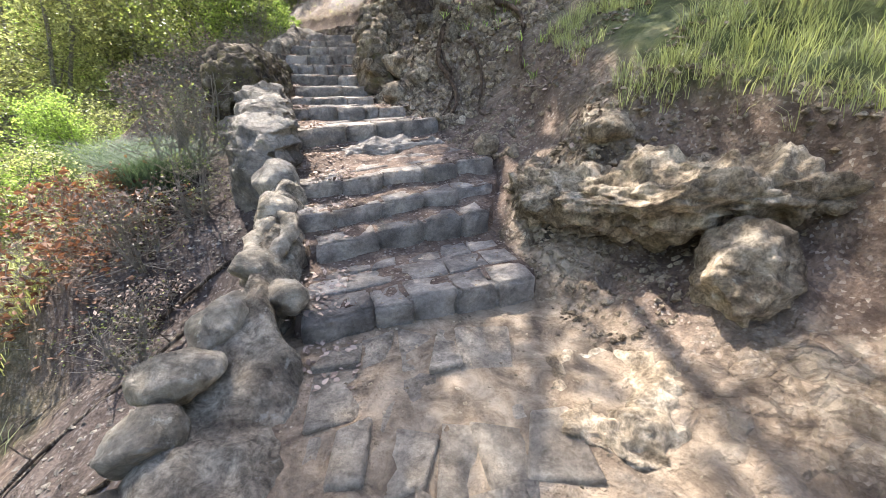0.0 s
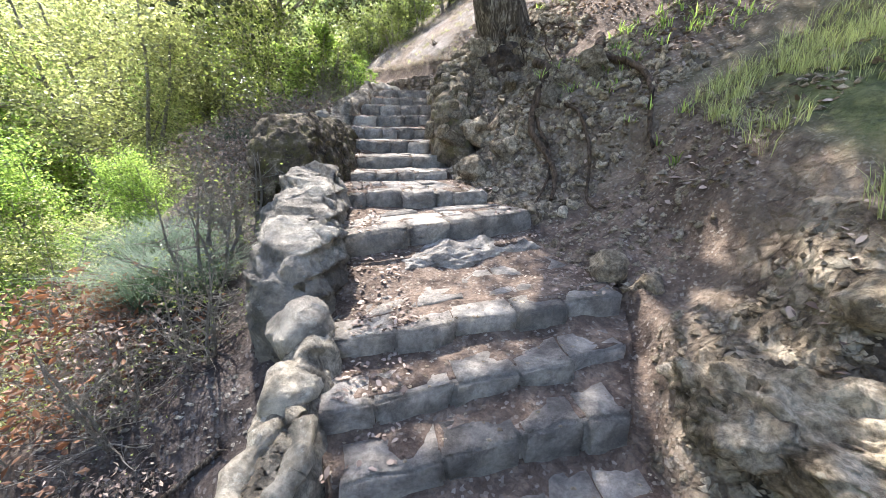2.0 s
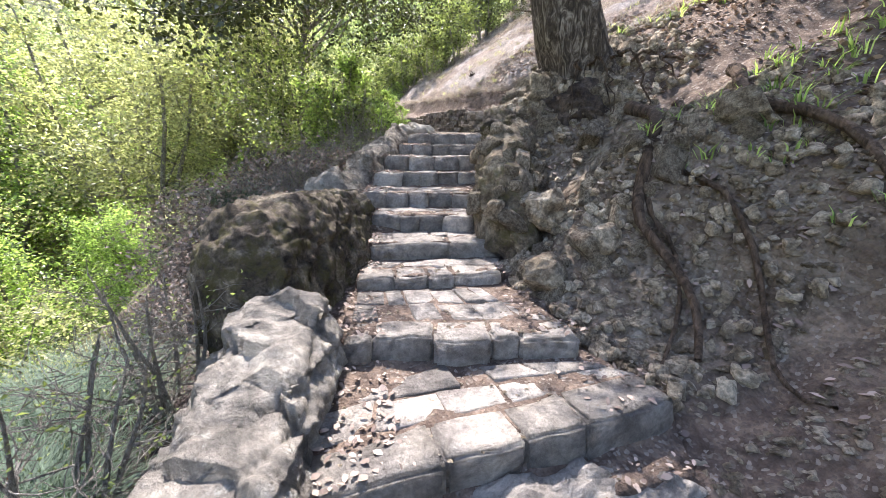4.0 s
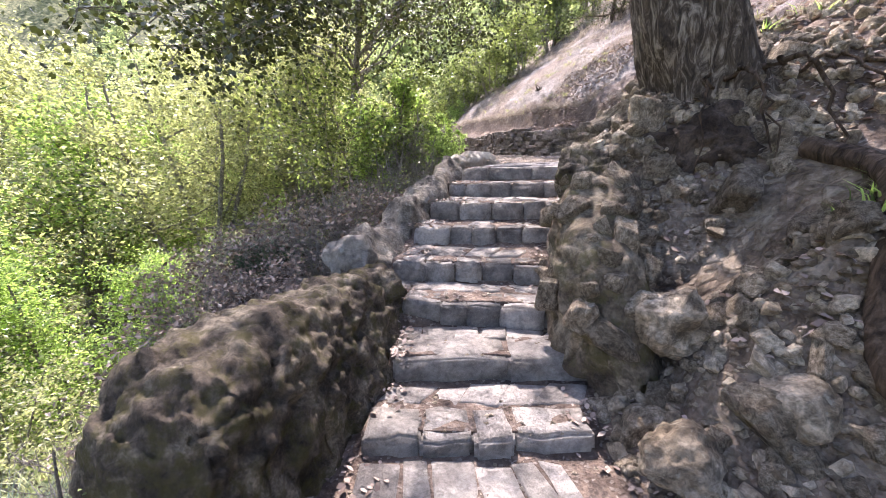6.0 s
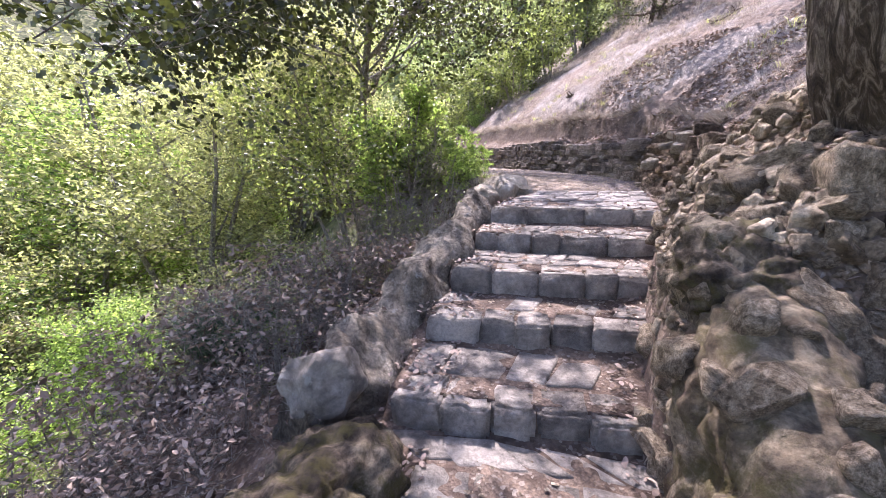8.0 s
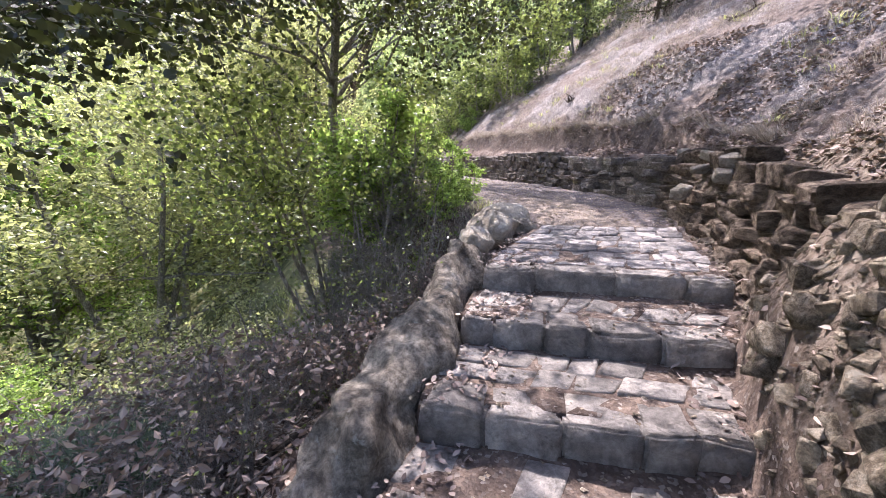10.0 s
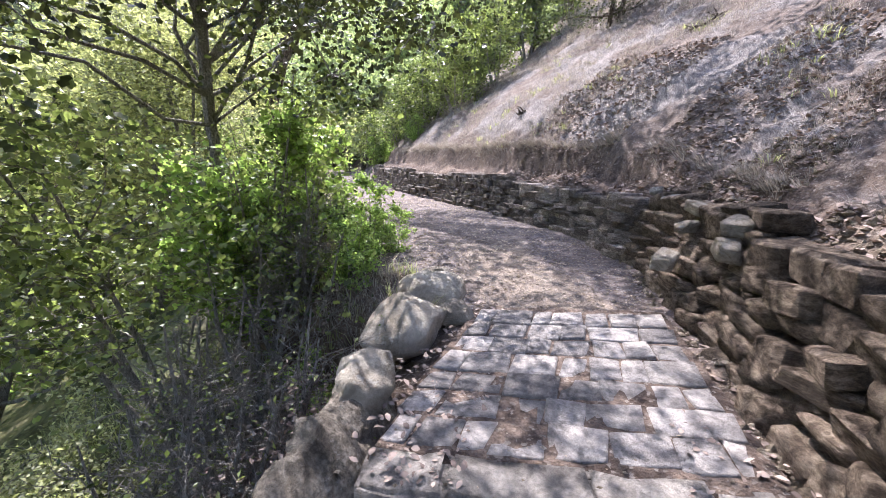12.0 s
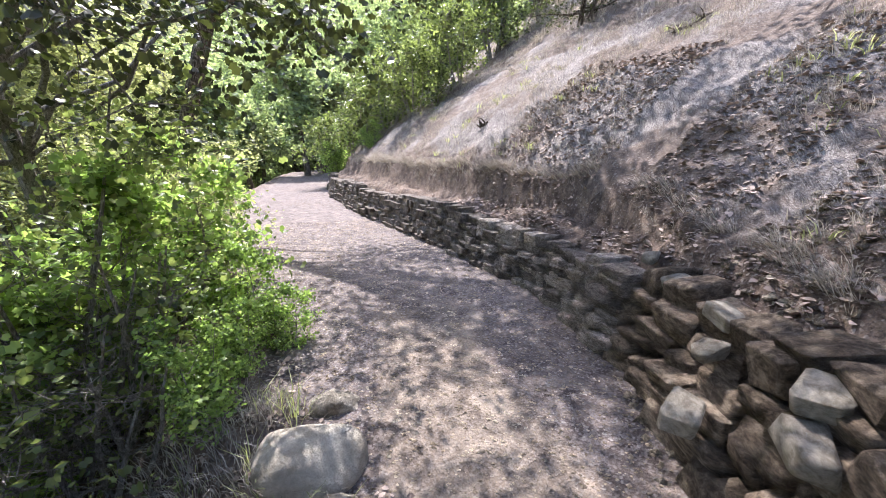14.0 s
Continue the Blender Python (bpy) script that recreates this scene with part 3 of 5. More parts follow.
def build_steps():
    for i, (l, r, rows, across) in enumerate(STEPS):
        last = i == len(STEPS) - 1
        nl, nr = LANDING_END if last else STEPS[i + 1][:2]
        root = empty("stone_landing" if last else "stone_step", lerp(l, r, 0.5))
        tagged(root, "worn grey stone landing of squared pavers with dark joints" if last else "rough grey stone step of hand-cut blocks with earth between",
               "landing" if last else "step", "flight of stone steps", "structure")
        back_l, back_r = (nl[0], nl[1], l[2] + 0.01), (nr[0], nr[1], r[2] + 0.01)
        if last:
            back_l, back_r = nl, nr
        low = 0.30
        inv = Matrix.Translation(-root.location)
        before = set(scene.objects)
        s0, s1 = shifted(l, r, 0.03)
        bk = shifted(back_l, back_r, 0.08)
        wide_l, wide_r = lerp(s0, s1, -0.06), lerp(s0, s1, 1.06)
        bed(root, wide_l, wide_r, lerp(bk[0], bk[1], 1.08), lerp(bk[0], bk[1], -0.08), 0.013 if last else 0.010, 0.25, (0.004, 0.008, 0.008, 0.016, 0.012, 0, 0, 0, 0, 0, 0, 0, 0, 0, 0)[i])
        f0, f1 = shifted(l, r, 0.24 if i not in (4, 8) else 0.34)
        mat = STEP_STONE
        if i == 4:
            slab = part("slab", rock_mesh((0.62, 0.21, 0.13), 64, 16, 5, 0.20, 0.09, 0.05), mat, root, "rough natural rock ledge", smooth=True)
            mid = lerp(l, r, 0.56)
            slab.matrix_world = pose(mid[0] - 0.03, mid[1] + 0.10, mid[2] - 0.085, 0, -3, math.degrees(math.atan2(r[1] - l[1], r[0] - l[0])))
        else:
            pave(root, "stone", (l, r), (f0, f1), 1, max(3, across - 2), low, mat, 100 + i, 0.010, 0.0, 0.0, 0.013, 0.035, True, 0.006)
        depth = (Vector(back_l) + Vector(back_r) - Vector(l) - Vector(r)).length / 2
        if depth > 0.42:
            g0, g1 = shifted(l, r, 0.26)
            e0, e1 = shifted(back_l, back_r, -0.02)
            if last:
                e0, e1 = back_l, back_r
            n = max(1, round((depth - 0.26) / (0.21 if last else 0.24)))
            pave(root, "paver", (g0, g1), (e0, e1), n, across, 0.12, PAVER if last else STEP_STONE, 300 + i, 0.018, 0.004, 0.0 if last else 0.10, 0.007, 0.0, False, 0.005)
        for o in set(scene.objects) - before:
            o.matrix_parent_inverse = inv


build_steps()


def build_lower_paving():
    root = empty("stone_pavement", (0, 1, 0.25))
    tagged(root, "worn flat flagstones half sunk in dusty tan earth", "pavement", kind="structure")
    inv = Matrix.Translation(-root.location)
    before = set(scene.objects)

    def at(x, y):
        return (x, y, float(plan(x, y)[0][0]) + 0.007)

    for k in range(9):
        y0, y1 = -0.9 + 0.30 * k, -0.9 + 0.30 * (k + 1)
        skew = 0.10
        pave(root, "paver", (at(-0.42 - 0.02 * k, y0), at(0.72 - 0.02 * k, y0 + skew)), (at(-0.42 - 0.02 * k, y1), at(0.72 - 0.02 * k, y1 + skew)), 1, 5, 0.10, DUSTY_PAVER, 500 + k, 0.055, 0.002, 0.10, 0.010)
    for o in set(scene.objects) - before:
        o.matrix_parent_inverse = inv


build_lower_paving()


def boulder(name, at, size, mat, seed, label, turn=(0, 0, 0), cuts=9, detail=4, lump=0.16, fine=0.03, category="rock", group="", cell=0.06):
    ob = part(name, rock_mesh(size, seed, cuts, detail, lump, fine, cell), mat, smooth=True)
    ob.matrix_world = pose(*at, *turn)
    return tagged(ob, label, category, group)


KERB = "lichen-spotted tan kerb rock set along the edge of the path"


def ridge(name, pts, mat, label, category="kerb"):
    """A mortared kerb: a rounded ridge swept along points (x, y, top, half width, depth)."""
    P = np.array(pts, float)
    t = np.linspace(0, len(P) - 1, (len(P) - 1) * 14 + 1)
    Q = np.stack([np.interp(t, np.arange(len(P)), P[:, k]) for k in range(5)], 1)
    n, verts, faces = 22, [], []
    for i in range(len(Q)):
        d = Q[min(i + 1, len(Q) - 1), :2] - Q[max(i - 1, 0), :2]
        d = d / np.linalg.norm(d)
        for j in range(n):
            a = math.pi * j / (n - 1)
            c, h = math.cos(a), math.sin(a)
            cx = math.copysign(abs(c) ** 0.7, c) * Q[i, 3] * (1.25 - 0.25 * h)
            z = Q[i, 2] - Q[i, 4] * (1 - h ** 0.75)
            p = Vector((Q[i, 0] + d[1] * cx, Q[i, 1] - d[0] * cx, z))
            p += 0.12 * noise.noise_vector(p * 2.8) + 0.045 * noise.noise_vector(p * 9) + 0.010 * noise.noise_vector(p * 26)
            verts.append(p)
    for i in range(len(Q) - 1):
        for j in range(n - 1):
            a = i * n + j
            faces.append((a, a + 1, a + n + 1, a + n))
    faces += [tuple(range(n)), tuple(range((len(Q) - 1) * n, len(Q) * n))[::-1]]
    return tagged(raw(name, verts, faces, mat, smooth=True), label, category)


ridge("kerb_wall", ((-0.86, -0.6, 0.10, 0.24, 0.4), (-0.86, 0.3, 0.24, 0.24, 0.42), (-0.88, 1.0, 0.38, 0.23, 0.42), (-0.92, 1.6, 0.50, 0.19, 0.45), (-1.02, 2.15, 0.60, 0.17, 0.5), (-1.10, 2.6, 0.76, 0.16, 0.5), (-1.18, 3.15, 0.94, 0.16, 0.5)), MORTAR, "rough tan mortared kerb running up beside the steps")
ridge("kerb_wall", ((-2.80, 6.30, 1.90, 0.16, 0.6), (-2.80, 6.62, 2.06, 0.20, 0.7), (-2.80, 7.0, 2.10, 0.19, 0.7), (-2.84, 7.5, 2.33, 0.22, 0.8), (-2.87, 8.0, 2.47, 0.23, 0.8), (-2.92, 8.5, 2.56, 0.21, 0.8), (-2.96, 8.95, 2.70, 0.21, 0.8), (-3.04, 9.4, 2.70, 0.18, 0.7)), MORTAR, "rough mortared stone kerb sloping up beside the steps")

# place, half sizes, turn about z
for i, (p, sz, rz) in enumerate([
    ((-1.04, 0.66, 0.31), (0.19, 0.27, 0.16), 10), ((-1.02, 1.04, 0.40), (0.15, 0.13, 0.11), 40),
    ((-1.02, 1.28, 0.48), (0.18, 0.16, 0.12), 15), ((-1.00, 1.62, 0.50), (0.15, 0.26, 0.15), -5),
    ((-0.98, 0.16, 0.20), (0.18, 0.22, 0.15), 30),
]):
    boulder("kerb_rock", p, sz, KERB_ROCK, 20 + i, KERB, (0, 0, rz), group="kerb rocks beside the steps", cuts=16, lump=0.10)
boulder("loose_rock", (-0.80, 1.84, 0.51), (0.12, 0.11, 0.13), KERB_ROCK, 31, "pale angular rock resting against the kerb", cuts=14)
boulder("kerb_rock", (-1.05, 2.08, 0.60), (0.19, 0.14, 0.09), KERB_ROCK, 32, KERB, (0, 0, 20), group="kerb rocks beside the steps", cuts=16, lump=0.10)
boulder("kerb_rock", (-1.14, 2.70, 0.76), (0.15, 0.19, 0.12), KERB_ROCK, 33, KERB, (8, 0, 4), group="kerb rocks beside the steps", cuts=16, lump=0.10)
boulder("kerb_rock", (-1.27, 3.02, 0.86), (0.18, 0.20, 0.19), GREY_ROCK, 34, "rounded grey capping rock of the kerb", (0, 0, 12), group="kerb rocks beside the steps", cuts=10, lump=0.08)


def crag(name, pts, mat, label, block_size=0.3, crumble=0.03, rugged=0.30, boxy=False, category="rock"):
    """A mass of cracked rock swept along points (x, y, top, half width, depth), steep-sided and blocky."""
    P = np.array(pts, float)
    t = np.linspace(0, len(P) - 1, (len(P) - 1) * 24 + 1)
    Q = np.stack([np.interp(t, np.arange(len(P)), P[:, k]) for k in range(5)], 1)
    n, verts, faces = 64, [], []
    for i in range(len(Q)):
        d = Q[min(i + 1, len(Q) - 1), :2] - Q[max(i - 1, 0), :2]
        d = d / np.linalg.norm(d)
        end = math.sin(math.pi * min(0.5, min(i, len(Q) - 1 - i) / 30 + 0.04))
        for j in range(n):
            a = math.pi * j / (n - 1)
            c, h = math.cos(a), math.sin(a)
            cx = math.copysign(abs(c) ** (0.45 if boxy else 0.7), c) * Q[i, 3] * (0.35 + 0.65 * end)
            z = Q[i, 2] - Q[i, 4] * (1 - h ** (0.4 if boxy else 0.6)) - 0.35 * (1 - end)
            if boxy:
                z += 0.07 * (0.5 - (2.2 * Q[i, 1] + 1.3 * cx + 0.4 * noise.noise(Vector((cx, Q[i, 1], 0)) * 3)) % 1.0)
                cx += 0.05 * (0.5 - (z * 7 + Q[i, 1]) % 1.0)
            p = Vector((Q[i, 0] + d[1] * cx, Q[i, 1] - d[0] * cx, z))
            out = Vector((d[1] * c, -d[0] * c, 0.7 * h))
            w = (p + 0.07 * noise.noise_vector(p * 3.2)) / block_size
            w.z *= 1.5
            near, cells = noise.voronoi(w)
            crack = math.exp(-(near[1] - near[0]) / 0.06)
            face = noise.noise(cells[0] * 3.7)
            push = rugged * block_size * face - 0.6 * rugged * block_size * crack + 0.10 * noise.noise(p * 1.9)
            push += crumble * (noise.noise(p * 8) + 1.6 * (0.45 - noise.voronoi(p * 15)[0][0]) + 0.6 * noise.noise(p * 24))
            verts.append(p + out * push)
    for i in range(len(Q) - 1):
        for j in range(n - 1):
            a = i * n + j
            faces.append((a, a + 1, a + n + 1, a + n))
    faces += [tuple(range(n)), tuple(range((len(Q) - 1) * n, len(Q) * n))[::-1]]
    return tagged(raw(name, verts, faces, mat, smooth=True), label, category)


crag("large_rock", ((-1.40, 3.02, 1.06, 0.16, 0.5), (-1.46, 3.26, 1.28, 0.24, 0.7), (-1.55, 3.56, 1.38, 0.28, 0.8), (-1.68, 3.92, 1.42, 0.28, 0.8), (-1.84, 4.3, 1.52, 0.28, 0.8), (-2.00, 4.7, 1.66, 0.28, 0.8)), GREY_ROCK, "long cracked grey rock leaning over the steps", 0.4, 0.02, 0.14, True)
crag("mossy_boulder", ((-2.16, 4.48, 1.74, 0.24, 0.5), (-2.24, 4.74, 1.97, 0.34, 0.7), (-2.30, 5.08, 2.02, 0.34, 0.75), (-2.33, 5.45, 1.99, 0.34, 0.75), (-2.36, 5.80, 1.97, 0.36, 0.75), (-2.50, 6.15, 1.92, 0.34, 0.7), (-2.62, 6.45, 1.84, 0.26, 0.6)), MOSS_ROCK, "dark mossy boulder mass with crumbling earth", 0.45, 0.036, 0.13)
boulder("large_rock", (-2.12, 4.46, 1.08), (0.34, 0.30, 0.20), GREY_ROCK, 36, "flat grey ledge rock under the mossy boulder", (0, 0, 30), cuts=16, fine=0.06, detail=5)
face = crag("conglomerate_rock", ((-0.72, 5.86, 1.92, 0.16, 0.5), (-0.98, 6.22, 2.26, 0.24, 0.7), (-1.04, 6.60, 2.50, 0.26, 0.9), (-1.02, 7.0, 2.66, 0.27, 1.0), (-0.98, 7.5, 2.84, 0.28, 1.0), (-0.92, 8.1, 2.98, 0.28, 1.0), (-0.86, 8.6, 3.04, 0.2, 0.9)), CONGLOMERATE, "tan conglomerate rock face with moss beside the steps", 0.28, 0.022, 0.20)
boulder("kerb_rock", (-2.78, 6.46, 1.90), (0.24, 0.22, 0.21), GREY_ROCK, 39, "rounded grey kerb rock beside the steps", (10, 0, 25), group="kerb rocks beside the steps", cuts=18, lump=0.14)
boulder("kerb_boulder", (-3.02, 9.42, 2.58), (0.19, 0.30, 0.19), PALE_ROCK, 43, "sun-bleached kerb boulder at the head of the steps", (-8, 0, 10), cuts=14, lump=0.10)
boulder("kerb_boulder", (-3.10, 10.18, 2.62), (0.32, 0.40, 0.21), PALE_ROCK, 44, "broad flat-topped pale kerb boulder", (0, 0, -20), cuts=12, lump=0.06, fine=0.015, cell=0.02)
boulder("kerb_boulder", (-3.16, 10.82, 2.66), (0.31, 0.29, 0.19), PALE_ROCK, 45, "smooth pale boulder at the edge of the gravel", (0, 0, 10), cuts=8, lump=0.06, fine=0.015, cell=0.02)
boulder("kerb_boulder", (-2.86, 10.52, 2.60), (0.16, 0.18, 0.10), PALE_ROCK, 47, "low flat rock between the kerb boulders", (0, 0, 40), cuts=10)
boulder("kerb_boulder", (-3.24, 11.22, 2.68), (0.18, 0.15, 0.12), KERB_ROCK, 48, "small dark-topped rock at the edge of the gravel", (0, 0, 20), cuts=10)

boulder("root_mound", (-0.28, 7.08, 2.62), (0.50, 0.32, 0.38), DARK_EARTH, 80, "dark earth and rock mound holding the oak's roots", (0, 0, 0), cuts=8, lump=0.2, fine=0.12, detail=5, cell=0.1)

# rocks on the right bank
boulder("boulder", (1.52, 1.78, 0.66), (0.27, 0.25, 0.30), TAN_ROCK, 50, "blocky tan boulder standing out of the bank", (0, 0, 15), cuts=16, fine=0.06, detail=5)
boulder("rock_outcrop", (1.44, 2.46, 0.98), (1.12, 0.50, 0.26), TAN_ROCK, 51, "long tan rock shelf jutting from the dirt bank", (6, -7, -38), cuts=14, lump=0.22, fine=0.12, detail=6, cell=0.16)
boulder("rock_outcrop", (0.78, 2.82, 0.84), (0.36, 0.26, 0.19), TAN_ROCK, 54, "rough tan nose of the rock shelf beside the steps", (0, 10, 30), cuts=14, lump=0.2, fine=0.11, detail=5, cell=0.16)
boulder("rock_outcrop", (2.1, 2.45, 1.0), (0.60, 0.45, 0.30), TAN_ROCK, 55, "rough tan rock ledge in the bank", (0, 0, 10), cuts=14, lump=0.2, fine=0.11, detail=5, cell=0.16)
boulder("rock_outcrop", (1.18, 1.60, 0.17), (0.80, 0.56, 0.13), TAN_ROCK, 56, "low worn bedrock hump at the path's edge", (0, 8, 20), cuts=10, lump=0.25, fine=0.12, detail=5)
boulder("bank_rock", (1.24, 2.92, 1.30), (0.22, 0.14, 0.12), TAN_ROCK, 57, "angular tan rock lying on the rock shelf", (0, 0, 15), cuts=14)
boulder("bank_rock", (0.44, 3.86, 1.06), (0.14, 0.12, 0.11), TAN_ROCK, 52, "angular tan rock lying beside the steps", (0, 0, 35), cuts=14)
boulder("bank_rock", (0.66, 3.72, 1.01), (0.08, 0.10, 0.08), TAN_ROCK, 53, "small angular tan rock lying beside the steps", (20, 0, 15), cuts=14)
boulder("bank_rock", (-0.62, 5.50, 1.50), (0.18, 0.14, 0.15), TAN_ROCK, 58, "pitted tan rock beside the steps", (0, 20, 40), cuts=12, fine=0.1)
boulder("bank_rock", (-0.95, 6.26, 2.12), (0.16, 0.14, 0.13), TAN_ROCK, 59, "pale angular rock stuck in the bank", (0, 20, 30), cuts=16)
boulder("bank_rock", (-0.62, 6.02, 1.88), (0.20, 0.17, 0.18), TAN_ROCK, 60, "pitted tan conglomerate rock in the bank", (0, 0, 60), cuts=10, fine=0.12)
boulder("bank_rock", (-0.25, 5.70, 1.72), (0.15, 0.15, 0.14), TAN_ROCK, 61, "rounded tan rock in the dirt bank", (0, 0, 10), cuts=12)
boulder("mossy_rock", (-1.06, 7.0, 2.50), (0.26, 0.30, 0.24), MOSS_ROCK, 62, "mossy dark rock face above the steps", (0, 20, 0), cuts=10, lump=0.2, fine=0.11, detail=5, cell=0.16)


# ---------------------------------------------------------------- dry stone wall
def chunk(rnd, j=0.17, bev=0.09):
    """A split stone: a box with wandering corners and knocked-off edges, one unit across."""
    bm = bmesh.new()
    bmesh.ops.create_cube(bm, size=1.0)
    for v in bm.verts:
        v.co += Vector((rnd.uniform(-j, j), rnd.uniform(-j, j), rnd.uniform(-j, j)))
    bmesh.ops.bevel(bm, geom=bm.edges[:], offset=bev, segments=1, affect="EDGES")
    for v in bm.verts:
        v.co += 0.05 * noise.noise_vector(v.co * 2.3 + Vector((rnd.uniform(0, 9), 0, 0)))
    return bm


def chunk_meshes(name, mat, count, seed, j=0.17, bev=0.09):
    out = []
    for q in range(count):
        bm = chunk(random.Random(seed + q), j, bev)
        me = bpy.data.meshes.new(name)
        bm.to_mesh(me)
        bm.free()
        me.materials.append(mat)
        me.polygons.foreach_set("use_smooth", [q % 3 == 0] * len(me.polygons))
        out.append(me)
    return out


CHUNKS = chunk_meshes("wall_stone", WALL_STONE, 26, 900, 0.13, 0.08)
PALE_CHUNKS = chunk_meshes("wall_stone", PALE_ROCK, 6, 970, 0.20, 0.12)
BIG_CHUNKS = chunk_meshes("wall_stone", BROWN_STONE, 18, 930, 0.19, 0.10)
TAN_CHUNKS = chunk_meshes("bank_stone", TAN_ROCK, 20, 950, 0.24, 0.13)


NODE = np.array([SEG[max(i - 1, 0)] / SEG_LEN[max(i - 1, 0)] + SEG[min(i, len(SEG) - 1)] / SEG_LEN[min(i, len(SEG) - 1)] for i in range(len(WAY))])


def way_point(s, u):
    """A place on the plan, from the distance along and across, and the way's heading there."""
    px, py = np.interp(s, WS, WX[:, 0]), np.interp(s, WS, WX[:, 1])
    dx, dy = np.interp(s, WS, NODE[:, 0]), np.interp(s, WS, NODE[:, 1])
    n = math.hypot(dx, dy)
    return Vector((px + dy / n * u, py - dx / n * u, 0)), math.atan2(dy, dx)


def merged(name, placed, material, parent, label):
    """Many stones that stay one piece of stuff: (mesh, matrix) pairs."""
    verts, faces = [], []
    for me, m in placed:
        base = len(verts)
        verts += [tuple(m @ v.co) for v in me.vertices]
        faces += [tuple(base + i for i in f.vertices) for f in me.polygons]
    ob = raw(name, verts, faces, material, parent, label)
    ob["kind"] = "stuff"
    return ob


def build_wall():
    root = empty("dry_stone_wall", (-1.2, 11, 2.6))
    tagged(root, "low dry stone wall of reddish-brown split stones", "wall", kind="structure")
    inv = Matrix.Translation(-root.location)
    rnd = random.Random(77)
    rest, made = [], 0
    top = lambda s: 0.62 + 0.05 * math.sin(s * 1.3) + 0.10 * max(0.0, min(1.0, (WS[16] + 0.2 - s) / 1.2))  # noqa: E731
    for big in (True, False):
        z = 0.0
        while z < 1.0:
            h = rnd.uniform(0.10, 0.16) if big else rnd.uniform(0.065, 0.115)
            s, stop = (WS[12] + 0.55, WS[16] + 0.1) if big else (WS[16] + 0.05, WS[20] + 3)
            s += rnd.uniform(0, 0.15)
            while s < stop:
                far_off = s > WS[18] + 1.5
                length = rnd.uniform(0.15, 0.34) if big else rnd.uniform(0.12, 0.32) * (1.4 if far_off else 1)
                hh = h * rnd.uniform(0.85, 1.2)
                if z < top(s):
                    wr = float(np.interp(s, WS, [w[4] for w in WAY]))
                    z0 = float(np.interp(s, WS, [w[2] for w in WAY]))
                    out = 0.19 + (0.44 if big else 0.24) * z + rnd.uniform(-0.035, 0.035) + (0.06 if big else 0.0)
                    p, ang = way_point(s + length / 2, wr + out)
                    w = 0.16 if big else 0.07
                    m = Matrix.LocRotScale((p.x, p.y, z0 + z + hh / 2 - 0.02),
                                           Euler((rnd.uniform(-w, w) + (math.pi if rnd.random() < 0.5 else 0), rnd.uniform(-w, w), ang + rnd.uniform(-0.16, 0.16) + rnd.choice((0, math.pi)))),
                                           (length * 1.05, rnd.uniform(0.22, 0.30), hh * rnd.uniform(1.0, 1.15)))
                    me = rnd.choice(BIG_CHUNKS if big else CHUNKS)
                    if WS[14] - 0.6 < s < WS[17] + 1.2 and made < 300:
                        ob = new("wall_stone", me)
                        ob.parent, ob.matrix_parent_inverse, ob.matrix_basis = root, inv, m
                        made += 1
                    else:
                        rest.append((me, m))
                s += length * 0.99
            z += h * 0.97
    for x, y, z, k, turn in ((-1.10, 12.15, 3.40, 0.20, 20), (-0.92, 10.92, 3.33, 0.26, 50), (-1.04, 10.80, 3.17, 0.24, 75), (-1.16, 11.45, 3.22, 0.22, 30), (-1.02, 11.62, 3.38, 0.24, 110), (-1.30, 11.20, 2.98, 0.26, 65), (-1.20, 12.62, 3.44, 0.20, 60)):
        ob = new("wall_stone", PALE_CHUNKS[int(turn) % len(PALE_CHUNKS)])
        ob["label"] = "pale grey loose cap stone"
        ob.parent, ob.matrix_parent_inverse = root, inv
        ob.matrix_basis = Matrix.LocRotScale((x, y, z), Euler((0.15, -0.2, radians(turn))), (k * 0.8, k * 0.62, k * 0.42))
    ob = merged("wall_stones", rest, WALL_STONE, root, "more split stones of the wall")
    ob.matrix_parent_inverse = inv


build_wall()


# ---------------------------------------------------------------- loose stones, leaves and blades
def tread_heights(x, y):
    """Heights of the steps or the ground under points."""
    z, s, u, r, l = plan(x, y)
    z = z + rough(x, y, z, s, r, l)
    for i, (a, b, _, _) in enumerate(STEPS):
        dx, dy = b[0] - a[0], b[1] - a[1]
        n = math.hypot(dx, dy)
        f = ((x - a[0]) * dx + (y - a[1]) * dy) / n ** 2
        ahead = (dx * (y - a[1]) - dy * (x - a[0])) / n
        on = (f > -0.06) & (f < 1.06) & (ahead > 0.02) & (ahead < (1.9 if i == len(STEPS) - 1 else 1.0))
        z = np.where(on, np.maximum(z, a[2] + (b[2] - a[2]) * f), z)
    return z


